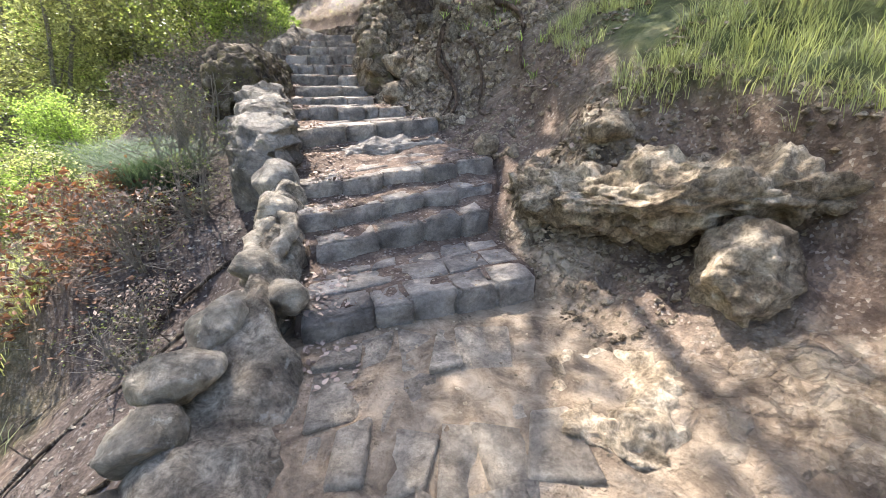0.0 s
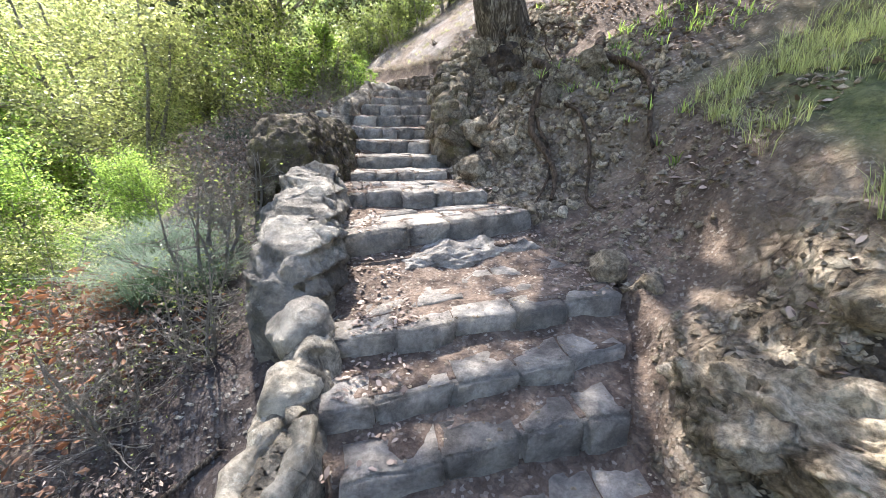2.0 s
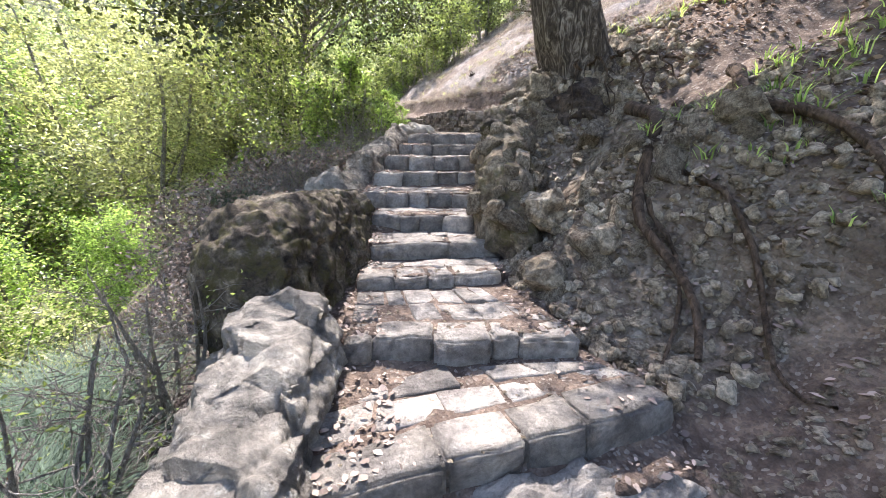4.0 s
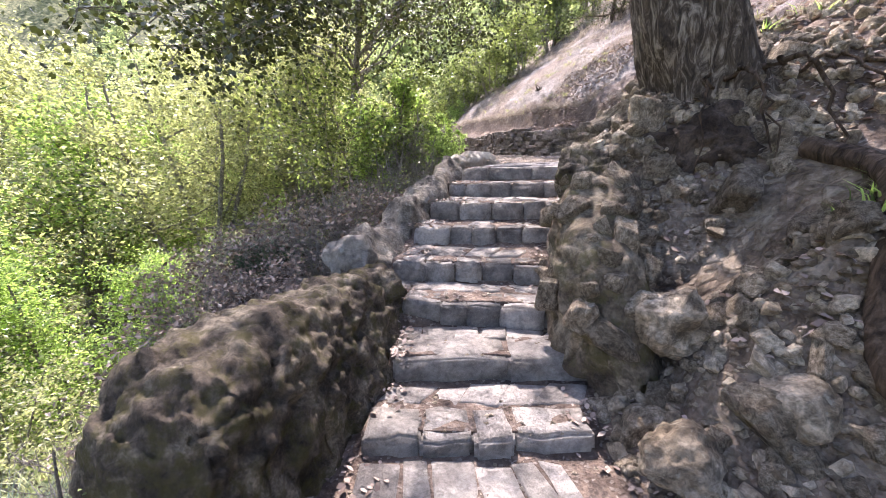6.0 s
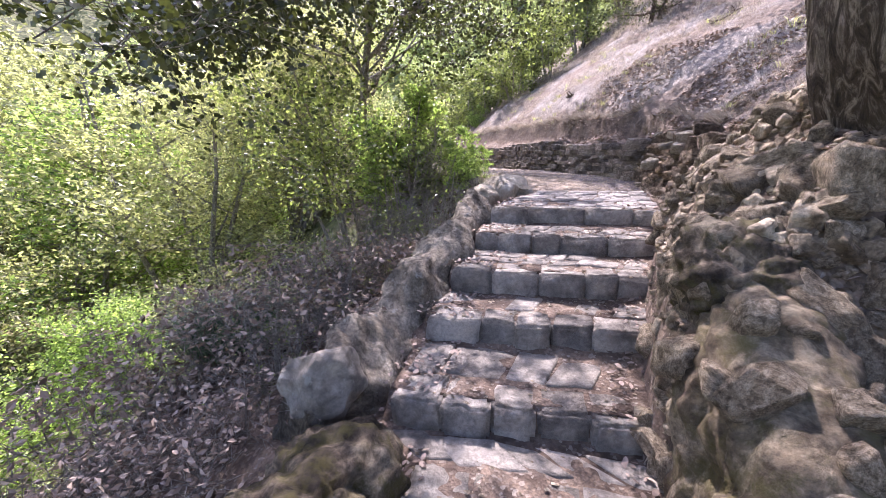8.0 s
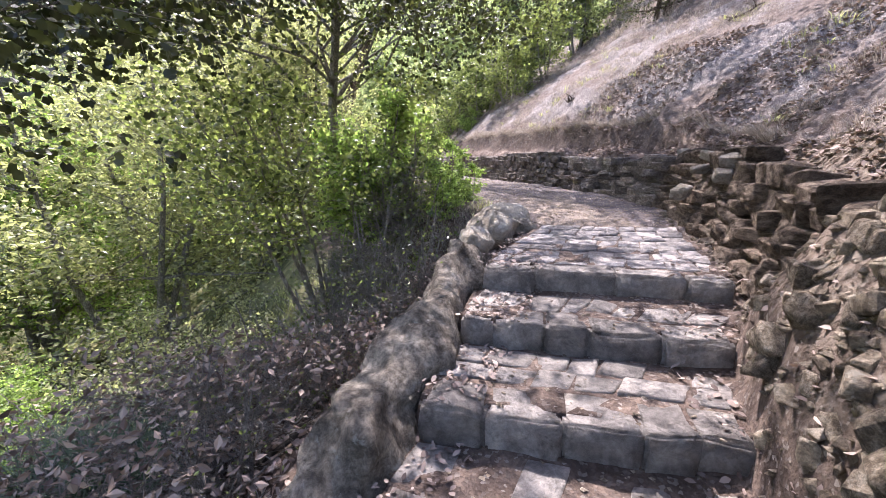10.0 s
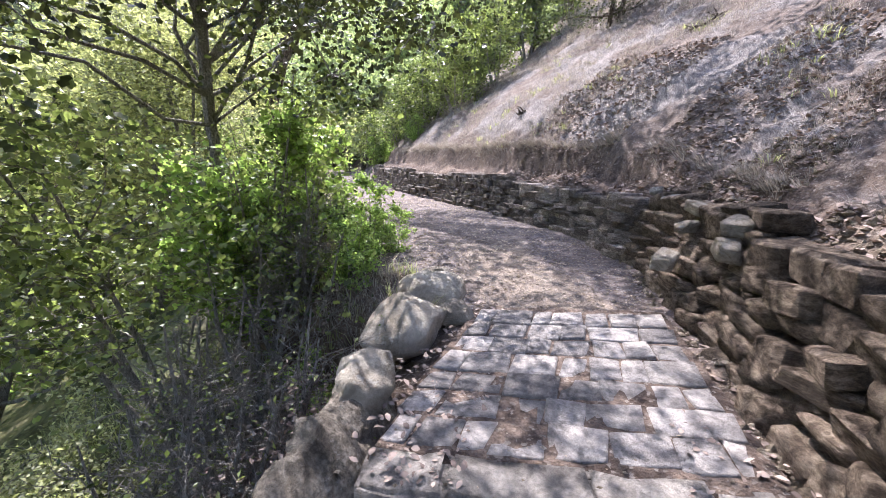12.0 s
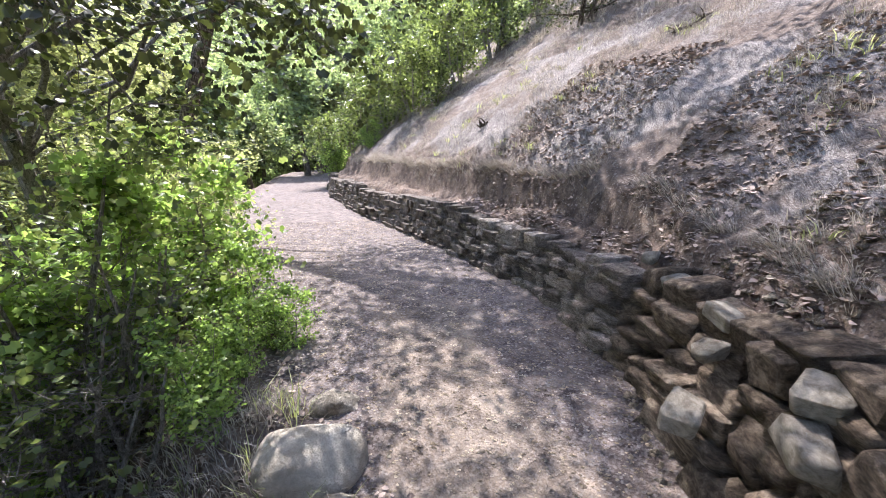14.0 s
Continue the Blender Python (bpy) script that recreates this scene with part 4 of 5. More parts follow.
def spots(n, seed, s0, s1, u0, u1, from_edge="", high=None, patch=None):
    """Random places on the plan: along from s0 to s1, across from u0 to u1, or that far out from an edge."""
    nr = np.random.default_rng(seed)
    s, u = nr.uniform(s0, s1, n), nr.uniform(u0, u1, n)
    if from_edge == "right":
        u = u + np.interp(s, WS, [w[4] for w in WAY])
    elif from_edge == "left":
        u = -u - np.interp(s, WS, [w[3] for w in WAY])
    i = np.clip(np.searchsorted(WS, s) - 1, 0, len(SEG) - 1)
    d = SEG[i] / SEG_LEN[i][:, None]
    p = WX[i] + d * (s - WS[i])[:, None]
    x, y = p[:, 0] + d[:, 1] * u, p[:, 1] - d[:, 0] * u
    keep = np.ones(n, bool)
    if high is not None:
        z, s2, *_ = plan(x, y)
        keep &= z - np.interp(s2, WS, [w[2] for w in WAY]) > high
    if patch is not None:
        keep &= np.array([noise.noise(Vector((a * 0.9, b * 0.9, 0))) for a, b in zip(x, y)]) > patch
    x, y = x[keep], y[keep]
    return np.stack([x, y, tread_heights(x, y)], 1).tolist()


def chips(name, places, size, mat, label, category, seed, flat=0.6):
    """Small stones as one piece of stuff: jittered six-cornered bits."""
    nr = np.random.default_rng(seed)
    c = np.array(places)
    n = len(c)
    r = size * nr.uniform(0.4, 1.3, n) ** 1.5
    base = np.array([(1, 0, 0), (0, 1, 0), (-1, 0, 0), (0, -1, 0), (0.1, 0.1, 1), (0, 0, -1)], float)
    a = nr.uniform(0, 6.28, n)
    v = np.repeat(base[None], n, 0) * nr.uniform(0.6, 1.3, (n, 6, 1)) + nr.normal(0, 0.15, (n, 6, 3))
    x = v[:, :, 0] * np.cos(a)[:, None] - v[:, :, 1] * np.sin(a)[:, None]
    y = v[:, :, 0] * np.sin(a)[:, None] + v[:, :, 1] * np.cos(a)[:, None]
    v = np.stack([x * 1.1, y * 0.85, v[:, :, 2] * flat], -1) * r[:, None, None] + c[:, None, :]
    tri = np.array([(0, 1, 4), (1, 2, 4), (2, 3, 4), (3, 0, 4), (1, 0, 5), (2, 1, 5), (3, 2, 5), (0, 3, 5)])
    f = (tri[None] + 6 * np.arange(n)[:, None, None]).reshape(-1, 3)
    me = bpy.data.meshes.new(name)
    me.from_pydata(v.reshape(-1, 3).tolist(), [], f.tolist())
    return tagged(mesh_object(name, me, mat), label, category, kind="stuff")


def litter(name, places, size, mat, label, seed, lift=0.012, category="leaf litter"):
    """Fallen leaves lying about, each a curled blade."""
    nr = np.random.default_rng(seed)
    c = np.array(places) + np.array((0, 0, lift))
    n = len(c)
    a, L = nr.uniform(0, 6.28, n), size * nr.uniform(0.5, 1.2, n)
    tilt = nr.normal(0, 0.35, (n, 2))
    prof = np.array([(-0.5, 0, 0), (-0.15, 0.26, 0.08), (0.2, 0.22, 0.06), (0.5, 0, 0), (0.2, -0.22, 0.06), (-0.15, -0.26, 0.08)])
    p = np.repeat(prof[None], n, 0) * L[:, None, None]
    z = p[:, :, 2] + p[:, :, 0] * tilt[:, :1] + p[:, :, 1] * tilt[:, 1:]
    x = p[:, :, 0] * np.cos(a)[:, None] - p[:, :, 1] * np.sin(a)[:, None]
    y = p[:, :, 0] * np.sin(a)[:, None] + p[:, :, 1] * np.cos(a)[:, None]
    v = np.stack([x, y, z], -1) + c[:, None, :]
    me = bpy.data.meshes.new(name)
    me.from_pydata(v.reshape(-1, 3).tolist(), [], np.arange(n * 6).reshape(n, 6).tolist())
    return tagged(mesh_object(name, me, mat), label, category, kind="stuff")


def blades(name, places, per, height, spread, width, mat, label, category, seed, droop=0.5, lean=(0, 0)):
    """Tufts of grass: tapering bent blades in three joints."""
    nr = np.random.default_rng(seed)
    c = np.repeat(np.array(places), per, 0)
    n = len(c)
    a = nr.uniform(0, 6.28, n)
    out = np.stack([np.cos(a), np.sin(a)], -1)
    foot = c + np.concatenate([out * nr.uniform(0, spread, n)[:, None], np.full((n, 1), -0.02)], 1)
    h = height * nr.uniform(0.45, 1.25, n)
    d = droop * nr.uniform(0.2, 1.2, n) * h
    side = np.stack([-out[:, 1], out[:, 0], np.zeros(n)], -1)
    rows = []
    for f, w in ((0, 1.0), (0.5, 0.8), (1.0, 0.0)):
        off = out * (d * f * f)[:, None] + np.array(lean) * (h * f)[:, None]
        p = foot + np.concatenate([off, (h * (f - 0.35 * droop * f * f))[:, None]], 1)
        if w:
            rows += [p - side * width * w / 2, p + side * width * w / 2]
        else:
            rows.append(p)
    v = np.stack(rows, 1)
    b = 5 * np.arange(n)[:, None]
    f = [tuple(q) for q in (b + np.array([0, 1, 3, 2]))] + [tuple(q) for q in (b + np.array([2, 3, 4]))]
    me = bpy.data.meshes.new(name)
    me.from_pydata(v.reshape(-1, 3).tolist(), [], f)
    return tagged(mesh_object(name, me, mat), label, category, kind="stuff")


# ---------------------------------------------------------------- plants
def tube(verts, faces, pts, radii, sides=6):
    """Adds a tapered tube along points."""
    base = len(verts)
    for i, p in enumerate(pts):
        a = pts[max(i - 1, 0)]
        b = pts[min(i + 1, len(pts) - 1)]
        d = (Vector(b) - Vector(a)).normalized()
        x = d.orthogonal().normalized()
        y = d.cross(x)
        for k in range(sides):
            t = 2 * math.pi * k / sides
            verts.append(tuple(Vector(p) + (x * math.cos(t) + y * math.sin(t)) * radii[i]))
    for i in range(len(pts) - 1):
        for k in range(sides):
            a, b = base + i * sides + k, base + i * sides + (k + 1) % sides
            faces.append((a, b, b + sides, a + sides))


def limb(rnd, start, d, length, radius, bend=0.25, steps=5, up=0.1):
    pts, rad, p, d = [Vector(start)], [radius], Vector(start), Vector(d).normalized()
    for i in range(steps):
        d = (d + Vector((rnd.gauss(0, bend), rnd.gauss(0, bend), rnd.gauss(up, bend))) * 0.5).normalized()
        p = p + d * length / steps
        pts.append(p.copy())
        rad.append(radius * (1 - 0.8 * (i + 1) / steps))
    return pts, rad, d


def leaves_mesh(name, spots, rnd, count, spread, size, flat=0.6, lobed=False):
    """Leaves scattered round spots: each a bent blade of four to six corners."""
    n = count
    c = np.array([tuple(p) for p in spots])[rnd.integers(0, len(spots), n)]
    c = c + rnd.normal(0, 1, (n, 3)) * np.array(spread)
    a = rnd.normal(0, 1, (n, 3))
    a[:, 2] *= flat
    a /= np.linalg.norm(a, axis=1)[:, None]
    b = rnd.normal(0, 1, (n, 3))
    b -= (b * a).sum(1)[:, None] * a
    b /= np.linalg.norm(b, axis=1)[:, None]
    m = np.cross(a, b)
    L = size * rnd.uniform(0.6, 1.3, n)[:, None]
    if lobed:
        prof = ((0, 0, 0), (0.3, 0.34, 0.05), (0.55, 0.2, 0.04), (0.75, 0.36, 0.02), (1, 0, -0.1), (0.75, -0.36, 0.02), (0.55, -0.2, 0.04), (0.3, -0.34, 0.05))
    else:
        prof = ((0, 0, 0), (0.5, 0.28, 0.07), (1, 0, -0.1), (0.5, -0.28, 0.07))
    v = np.stack([c + L * (x * a + y * b + z * m) for x, y, z in prof], 1)
    q = len(prof)
    f = np.arange(n * q).reshape(n, q)
    me = bpy.data.meshes.new(name)
    me.from_pydata(v.reshape(-1, 3).tolist(), [], f.tolist())
    return me


def plant(name, seed, height, width, trunk, leaf, bark, count, size, label, category, stems=1, lean=(0, 0), bare=0.25, lobed=False, spread=0.09, side=8, sub=6, flat=0.6):
    """A tree or bush: stems, limbs and twigs, and a crown of single leaves."""
    rnd, nr = random.Random(seed), np.random.default_rng(seed)
    root = empty(name)
    tagged(root, label, category)
    verts, faces, spots = [], [], []
    for s in range(stems):
        ang = rnd.uniform(0, 6.28)
        d = Vector((lean[0] + (0.35 * math.cos(ang) if stems > 1 else 0.05 * math.cos(ang)), lean[1] + (0.35 * math.sin(ang) if stems > 1 else 0), 1))
        pts, rad, _ = limb(rnd, (0.15 * math.cos(ang) * (stems > 1), 0.15 * math.sin(ang) * (stems > 1), -0.15), d, height * rnd.uniform(0.75, 0.95), trunk / math.sqrt(stems), 0.16, 8, 0.15)
        tv, tf = [], []
        tube(tv, tf, pts, rad, 8)
        raw("trunk" if stems == 1 else "stem", tv, tf, bark, root, smooth=True)
        for _ in range(side):
            f = rnd.uniform(bare, 1.0)
            i = min(int(f * (len(pts) - 1)), len(pts) - 2)
            a = rnd.uniform(0, 6.28)
            reach = width * rnd.uniform(0.6, 1.05) * (1.0 - 0.55 * max(0, f - 0.35) / 0.65)
            lp, lr, ld = limb(rnd, pts[i], (math.cos(a), math.sin(a), rnd.uniform(-0.05, 0.6)), reach, rad[i] * 0.55, 0.3, 5, 0.12)
            tube(verts, faces, lp, lr, 5)
            for _ in range(sub):
                j = rnd.randrange(1, len(lp))
                sp, sr, _ = limb(rnd, lp[j], (rnd.gauss(0, 1), rnd.gauss(0, 1), rnd.gauss(0.2, 0.6)), reach * rnd.uniform(0.25, 0.5), max(lr[j] * 0.5, 0.004), 0.3, 3)
                tube(verts, faces, sp, sr, 3)
                spots += sp[1:]
            spots += lp[3:]
        spots += pts[-2:]
    raw("branchwork", verts, faces, bark, root, "thin branching limbs", smooth=True)
    me = leaves_mesh("crown", spots, nr, count, (spread * width, spread * width, spread * width * 0.8), size, flat, lobed)
    mesh_object("crown", me, leaf, root, "many small single leaves")
    return root


def put(ob, x, y, dz=0.0, scale=1.0, turn=0.0, copy=True):
    z = ground_at(x, y) + dz
    m = Matrix.LocRotScale((x, y, z), Euler((0, 0, radians(turn))), (scale,) * 3)
    if not copy:
        ob.matrix_basis = m
        return ob
    new_ob = copy_thing(ob, Matrix.LocRotScale((x, y, z), Euler((0, 0, radians(turn))), None))
    new_ob.scale = (scale,) * 3
    return new_ob


def spreading_oak(name, base, trunk_pts, trunk_rad, targets, seed, count, size, label, leaf, bark=BARK, tuft=0.28):
    """A tree whose limbs reach for given places, with leaves along their outer halves."""
    rnd, nr = random.Random(seed), np.random.default_rng(seed)
    root = empty(name, base)
    tagged(root, label, "tree")
    tv, tf, bv, bf, leafy = [], [], [], [], []
    pts = [Vector(p) for p in trunk_pts]
    fine = [pts[i].lerp(pts[i + 1], f / 6) for i in range(len(pts) - 1) for f in range(6)] + [pts[-1]]
    rad = list(np.interp(np.linspace(0, len(pts) - 1, len(fine)), range(len(pts)), trunk_rad))
    tube(tv, tf, fine, rad, 28)
    for i, v in enumerate(tv):
        q = Vector(v)
        r = rad[i // 28]
        flute = 0.10 * r * math.sin(5 * (i % 28) / 28 * 2 * math.pi + q.z) + 0.16 * r * noise.noise(q * 2.2)
        axis = fine[i // 28]
        tv[i] = tuple(q + (q - axis).normalized() * (flute + 0.02 * noise.noise(q * 9)))
    for tx, ty, tz in targets:
        end = Vector((tx, ty, tz))
        start = fine[rnd.randrange(len(fine) * 2 // 3, len(fine))]
        n = 7
        lp = [start.lerp(end, i / n) + Vector((0, 0, 0.5 * math.sin(math.pi * i / n))) + Vector((rnd.gauss(0, 0.12), rnd.gauss(0, 0.12), rnd.gauss(0, 0.1))) * (0 < i < n) for i in range(n + 1)]
        lr = [max(trunk_rad[-1] * 0.4 * (1 - 0.93 * i / n), 0.006) for i in range(n + 1)]
        tube(bv, bf, lp, lr, 6)
        for _ in range(22):
            j = rnd.randrange(3, n + 1)
            sp, sr, _ = limb(rnd, lp[j], (rnd.gauss(0, 1), rnd.gauss(0, 1), rnd.gauss(-0.15, 0.5)), rnd.uniform(0.5, 1.2), max(lr[j] * 0.4, 0.005), 0.3, 4, -0.05)
            tube(bv, bf, sp, sr, 4)
            leafy += sp[1:]
    inv = Matrix.Translation(-root.location)
    made = [raw("trunk", tv, tf, bark, root, "thick fluted furrowed trunk", smooth=True), raw("branchwork", bv, bf, bark, root, "long spreading limbs", smooth=True)]
    made.append(mesh_object("crown", leaves_mesh("crown", leafy, nr, count, (tuft, tuft, tuft * 0.7), size, 0.6, True), leaf, root, "dark lobed leaves"))
    for o in made:
        o.matrix_parent_inverse = inv
    return root


# the oak on the bank above the steps, with bare roots down the cutting
oak = spreading_oak("oak_tree", (-0.2, 7.5, 3.0), ((-0.22, 7.45, 2.55), (-0.37, 7.42, 3.05), (-0.55, 7.38, 3.65), (-0.95, 7.25, 5.0), (-1.20, 7.1, 6.4)), (0.58, 0.37, 0.33, 0.31, 0.28),
    # high limbs out of view, added to shade the slope and dapple the steps
    ((-0.6, 3.8, 7.4), (1.2, 8.6, 8.0), (1.5, 5.4, 7.6), (0.4, 9.6, 8.2), (1.8, 7.0, 7.6), (0.2, 5.6, 7.2), (-1.4, 3.2, 8.0), (0.9, 3.6, 7.6), (2.4, 4.6, 8.2), (-3.2, 4.4, 8.2), (0.2, 7.6, 8.6), (-1.6, 8.8, 8.4), (-4.0, 4.6, 7.8), (-4.4, 3.6, 8.2), (-3.6, 5.6, 8.0), (-4.8, 4.8, 8.0), (-4.2, 2.6, 8.4), (-3.6, 3.4, 7.9), (-0.9, 8.0, 7.2), (-0.4, 7.4, 7.6), (0.2, 8.4, 7.6), (-2.6, 8.8, 7.2), (-2.2, 8.2, 7.4), (-1.9, 8.9, 7.3)),
    3, 19000, 0.085, "old oak with thick furrowed trunk and bare roots", LEAF_OAK, tuft=0.17)


def root_tube(ax, ay, bx, by, radius, seed):
    rnd = random.Random(seed)
    n = 16
    pts = []
    for i in range(n + 1):
        f = i / n
        x, y = ax + (bx - ax) * f + 0.10 * math.sin(9 * f + seed), ay + (by - ay) * f + 0.07 * math.cos(8 * f + seed)
        pts.append(Vector((x, y, float(plan(x, y)[0][0]) + radius * 0.9 + rnd.uniform(-0.01, 0.01))))
    v, f = [], []
    tube(v, f, pts, [radius * (1 - 0.7 * i / n) for i in range(n + 1)], 8)
    o = raw("root", v, f, ROOT, oak, "bare earthy root", smooth=True)
    o.matrix_parent_inverse = Matrix.Translation(-oak.location)


for i, q in enumerate(((0.0, 6.6, 0.1, 4.9, 0.06), (0.2, 6.4, 0.0, 4.9, 0.03), (0.6, 6.6, 1.0, 4.9, 0.055), (0.1, 6.2, 0.6, 4.6, 0.03))):
    root_tube(*q, i)

def hanging_root(x, y, z, reach, fall, radius, seed):
    """A thin root that leaves the trunk's foot, arches out and hangs down."""
    rnd = random.Random(seed)
    pts = [Vector((x + reach[0] * f, y + reach[1] * f, z + 0.12 * math.sin(3 * f) - fall * f * f)) + Vector((rnd.gauss(0, 0.02), rnd.gauss(0, 0.02), rnd.gauss(0, 0.015))) for f in np.linspace(0, 1, 12)]
    v, f = [], []
    tube(v, f, pts, [radius * (1 - 0.75 * i / 11) for i in range(12)], 6)
    o = raw("root", v, f, ROOT, oak, "thin bare hanging root", smooth=True)
    o.matrix_parent_inverse = Matrix.Translation(-oak.location)


for i, q in enumerate(((-0.30, 7.08, 3.10, (0.15, -0.35), 0.45, 0.018), (-0.12, 7.10, 3.15, (0.30, -0.40), 0.55, 0.022), (0.0, 7.14, 3.12, (0.45, -0.30), 0.35, 0.016), (-0.42, 7.06, 3.05, (-0.05, -0.32), 0.50, 0.014), (0.05, 7.2, 3.08, (0.7, -0.25), 0.25, 0.02), (-0.2, 7.06, 3.0, (0.1, -0.4), 0.6, 0.012))):
    hanging_root(*q, 40 + i)

# the dark-leaved oak whose sprays hang over the way from the left
spreading_oak("overhanging_oak", (-7.2, 12.6, -1.0), ((-7.2, 12.6, -1.4), (-6.9, 12.3, 1.6), (-6.3, 11.6, 4.2), (-5.4, 10.8, 6.0)), (0.08, 0.07, 0.06, 0.06),
    # targets near z 7 are out of view, added to shade boulder and steps
    ((-5.0, 11.2, 5.2), (-4.1, 10.9, 4.5), (-3.7, 11.9, 5.1), (-4.4, 8.2, 6.9), (-3.6, 7.7, 7.0), (-4.9, 8.8, 7.2), (-2.8, 9.0, 7.5), (-2.3, 9.7, 7.6), (-4.7, 6.6, 4.15), (-5.3, 6.2, 4.0), (-4.4, 7.4, 4.5), (-3.6, 8.4, 5.4), (-2.5, 10.4, 6.3), (-4.6, 6.9, 3.75), (-5.0, 6.7, 3.6), (-4.3, 7.1, 4.0), (-4.0, 7.4, 4.4), (-5.4, 7.0, 3.9), (-4.8, 6.9, 3.9), (-5.2, 6.5, 3.8), (-2.2, 12.8, 6.8), (-3.4, 14.4, 6.6), (-1.4, 11.0, 6.5), (-0.8, 10.0, 6.8), (-1.8, 12.2, 6.7), (-2.2, 15.0, 7.4), (-3.6, 16.2, 7.4), (-0.6, 13.6, 7.4), (-5.6, 5.6, 4.3)),
    13, 21000, 0.068, "dark-leaved oak reaching over the path with hanging sprays", LEAF_OAK, TWIG, 0.11)

# an oak added above the view, only to shade the hillside
spreading_oak("unseen_shade_oak", (-11.2, 16.4, -1.5), ((-11.2, 16.4, -2.0), (-10.6, 16.5, 3.0), (-9.0, 16.6, 7.0), (-6.0, 16.5, 9.0)), (0.2, 0.17, 0.14, 0.10),
    ((-2.0, 15.0, 9.0), (-1.0, 16.2, 9.4), (-3.0, 17.0, 9.2), (0.2, 17.0, 9.8), (-3.5, 19.0, 9.6), (0.8, 15.2, 9.8), (-1.8, 18.2, 9.9), (-5.0, 18.0, 9.0), (0.6, 13.6, 9.4), (2.0, 16.6, 10.4), (-1.0, 13.8, 8.8), (1.2, 19.0, 11.0), (-4.6, 15.6, 8.4)),
    23, 12000, 0.10, "added oak out of view whose high limbs shade the hillside", LEAF_OAK, BARK, 0.2)

put(plant("shrub_tree", 5, 4.3, 1.5, 0.08, LEAF_SHRUB, TWIG, 6500, 0.06, "bushy small tree with dark backlit leaves beside the path", "tree", stems=6, bare=0.5, lobed=True, side=9), -5.3, 10.2, 0, 1, 0, False)
shrub = put(plant("shrub", 6, 2.6, 1.2, 0.05, LEAF_PALE, TWIG, 9000, 0.05, "leafy olive-green shrub with a tangle of grey twigs", "shrub", stems=6, bare=0.1), -6.8, 9.0, 0, 1, 0, False)
bright = put(plant("sapling", 7, 2.2, 0.8, 0.03, LEAF_BRIGHT, TWIG, 3000, 0.085, "young sapling with bright fresh green leaves", "tree", stems=3, bare=0.1, lobed=True), -5.7, 12.3, 0, 1, 0, False)
pale = put(plant("valley_tree", 8, 7.0, 2.8, 0.14, LEAF_PALE, TWIG, 15000, 0.10, "tall pale yellow-green broadleaf tree in the valley", "tree", stems=3, side=9), -10.0, 9.8, 0, 1, 0, False)
green = put(plant("valley_tree", 9, 6.0, 2.6, 0.14, LEAF_BRIGHT, TWIG, 15000, 0.10, "bright green broadleaf tree down in the valley", "tree", stems=3, side=9), -9.0, 5.5, 0, 1, 0, False)
far = put(plant("far_tree", 10, 10.0, 3.6, 0.25, LEAF_HAZED, BARK, 5000, 0.36, "hazy green woodland tree on the far slope", "tree", side=10), -26, 16, 0, 1, 0, False)
twigs = put(plant("bare_bush", 12, 1.7, 0.9, 0.075, LEAF_SHRUB, TWIG, 420, 0.04, "tangle of bare grey twigs with few leaves", "bush", stems=7, bare=0.05, side=9, sub=6), -4.1, 9.6, 0, 1, 0, False)

brush = put(plant("dry_brush", 15, 0.75, 0.55, 0.02, LEAF_DRY, TWIG, 700, 0.05, "tangle of dry twigs hung with dead leaves", "bush", stems=7, bare=0.05, sub=6), -3.4, 7.0, 0, 1, 0, False)
rw = random.Random(4)
for x, y, s in ((-3.6, 7.5, 1.0), (-3.4, 8.1, 0.9), (-3.9, 7.9, 1.1), (-3.9, 6.9, 1.0), (-4.3, 7.6, 1.1), (-3.5, 8.8, 0.9), (-4.2, 8.6, 1.1), (-3.2, 6.2, 0.8), (-3.4, 9.4, 0.8), (-2.0, 2.4, 0.6), (-2.4, 3.0, 0.7), (-4.4, 6.6, 1.0), (-4.7, 7.2, 1.1), (-4.8, 7.9, 1.1), (-4.2, 6.1, 1.0), (-3.8, 5.6, 0.9), (-3.6, 6.0, 0.8), (-3.3, 5.2, 0.8)):
    put(brush, x, y, 0, s, rw.uniform(0, 360))
for x, y, s in ((-9.4, 13.2, 0.8), (-12.5, 12.5, 1.1), (-14, 7.5, 1.0), (-12.0, 16.5, 0.9), (-11.5, 14.5, 1.0), (-9.5, 12.5, 0.8)):
    put(pale, x, y, 0, s, rw.uniform(0, 360))
for x, y, s in ((-6.8, 3.0, 0.7), (-13, 4, 1.0), (-12, 1.5, 0.9), (-15.5, 16, 1.2), (-10.0, 14.6, 0.6), (-7.4, 6.4, 0.55), (-10, 0.5, 0.9), (-6.6, 7.6, 0.4), (-8, 1.0, 0.8)):
    put(green, x, y, 0, s, rw.uniform(0, 360))
hill_shrub = put(plant("hill_shrub", 17, 2.8, 1.3, 0.06, LEAF_SHRUB, TWIG, 2600, 0.11, "grey-green shrub with thin pale limbs on the hillside", "shrub", stems=4, bare=0.3, spread=0.06), -6.2, 21.6, 0, 1, 0, False)
for x, y, s in ((-5.0, 22.6, 1.1), (-7.6, 22.8, 1.1), (-6.6, 24.2, 1.3), (-4.2, 24.8, 1.3), (-8.8, 24.4, 1.3), (-2.6, 26.5, 1.3), (-11.0, 24.8, 1.1)):
    put(hill_shrub, x, y, 0, s, rw.uniform(0, 360))
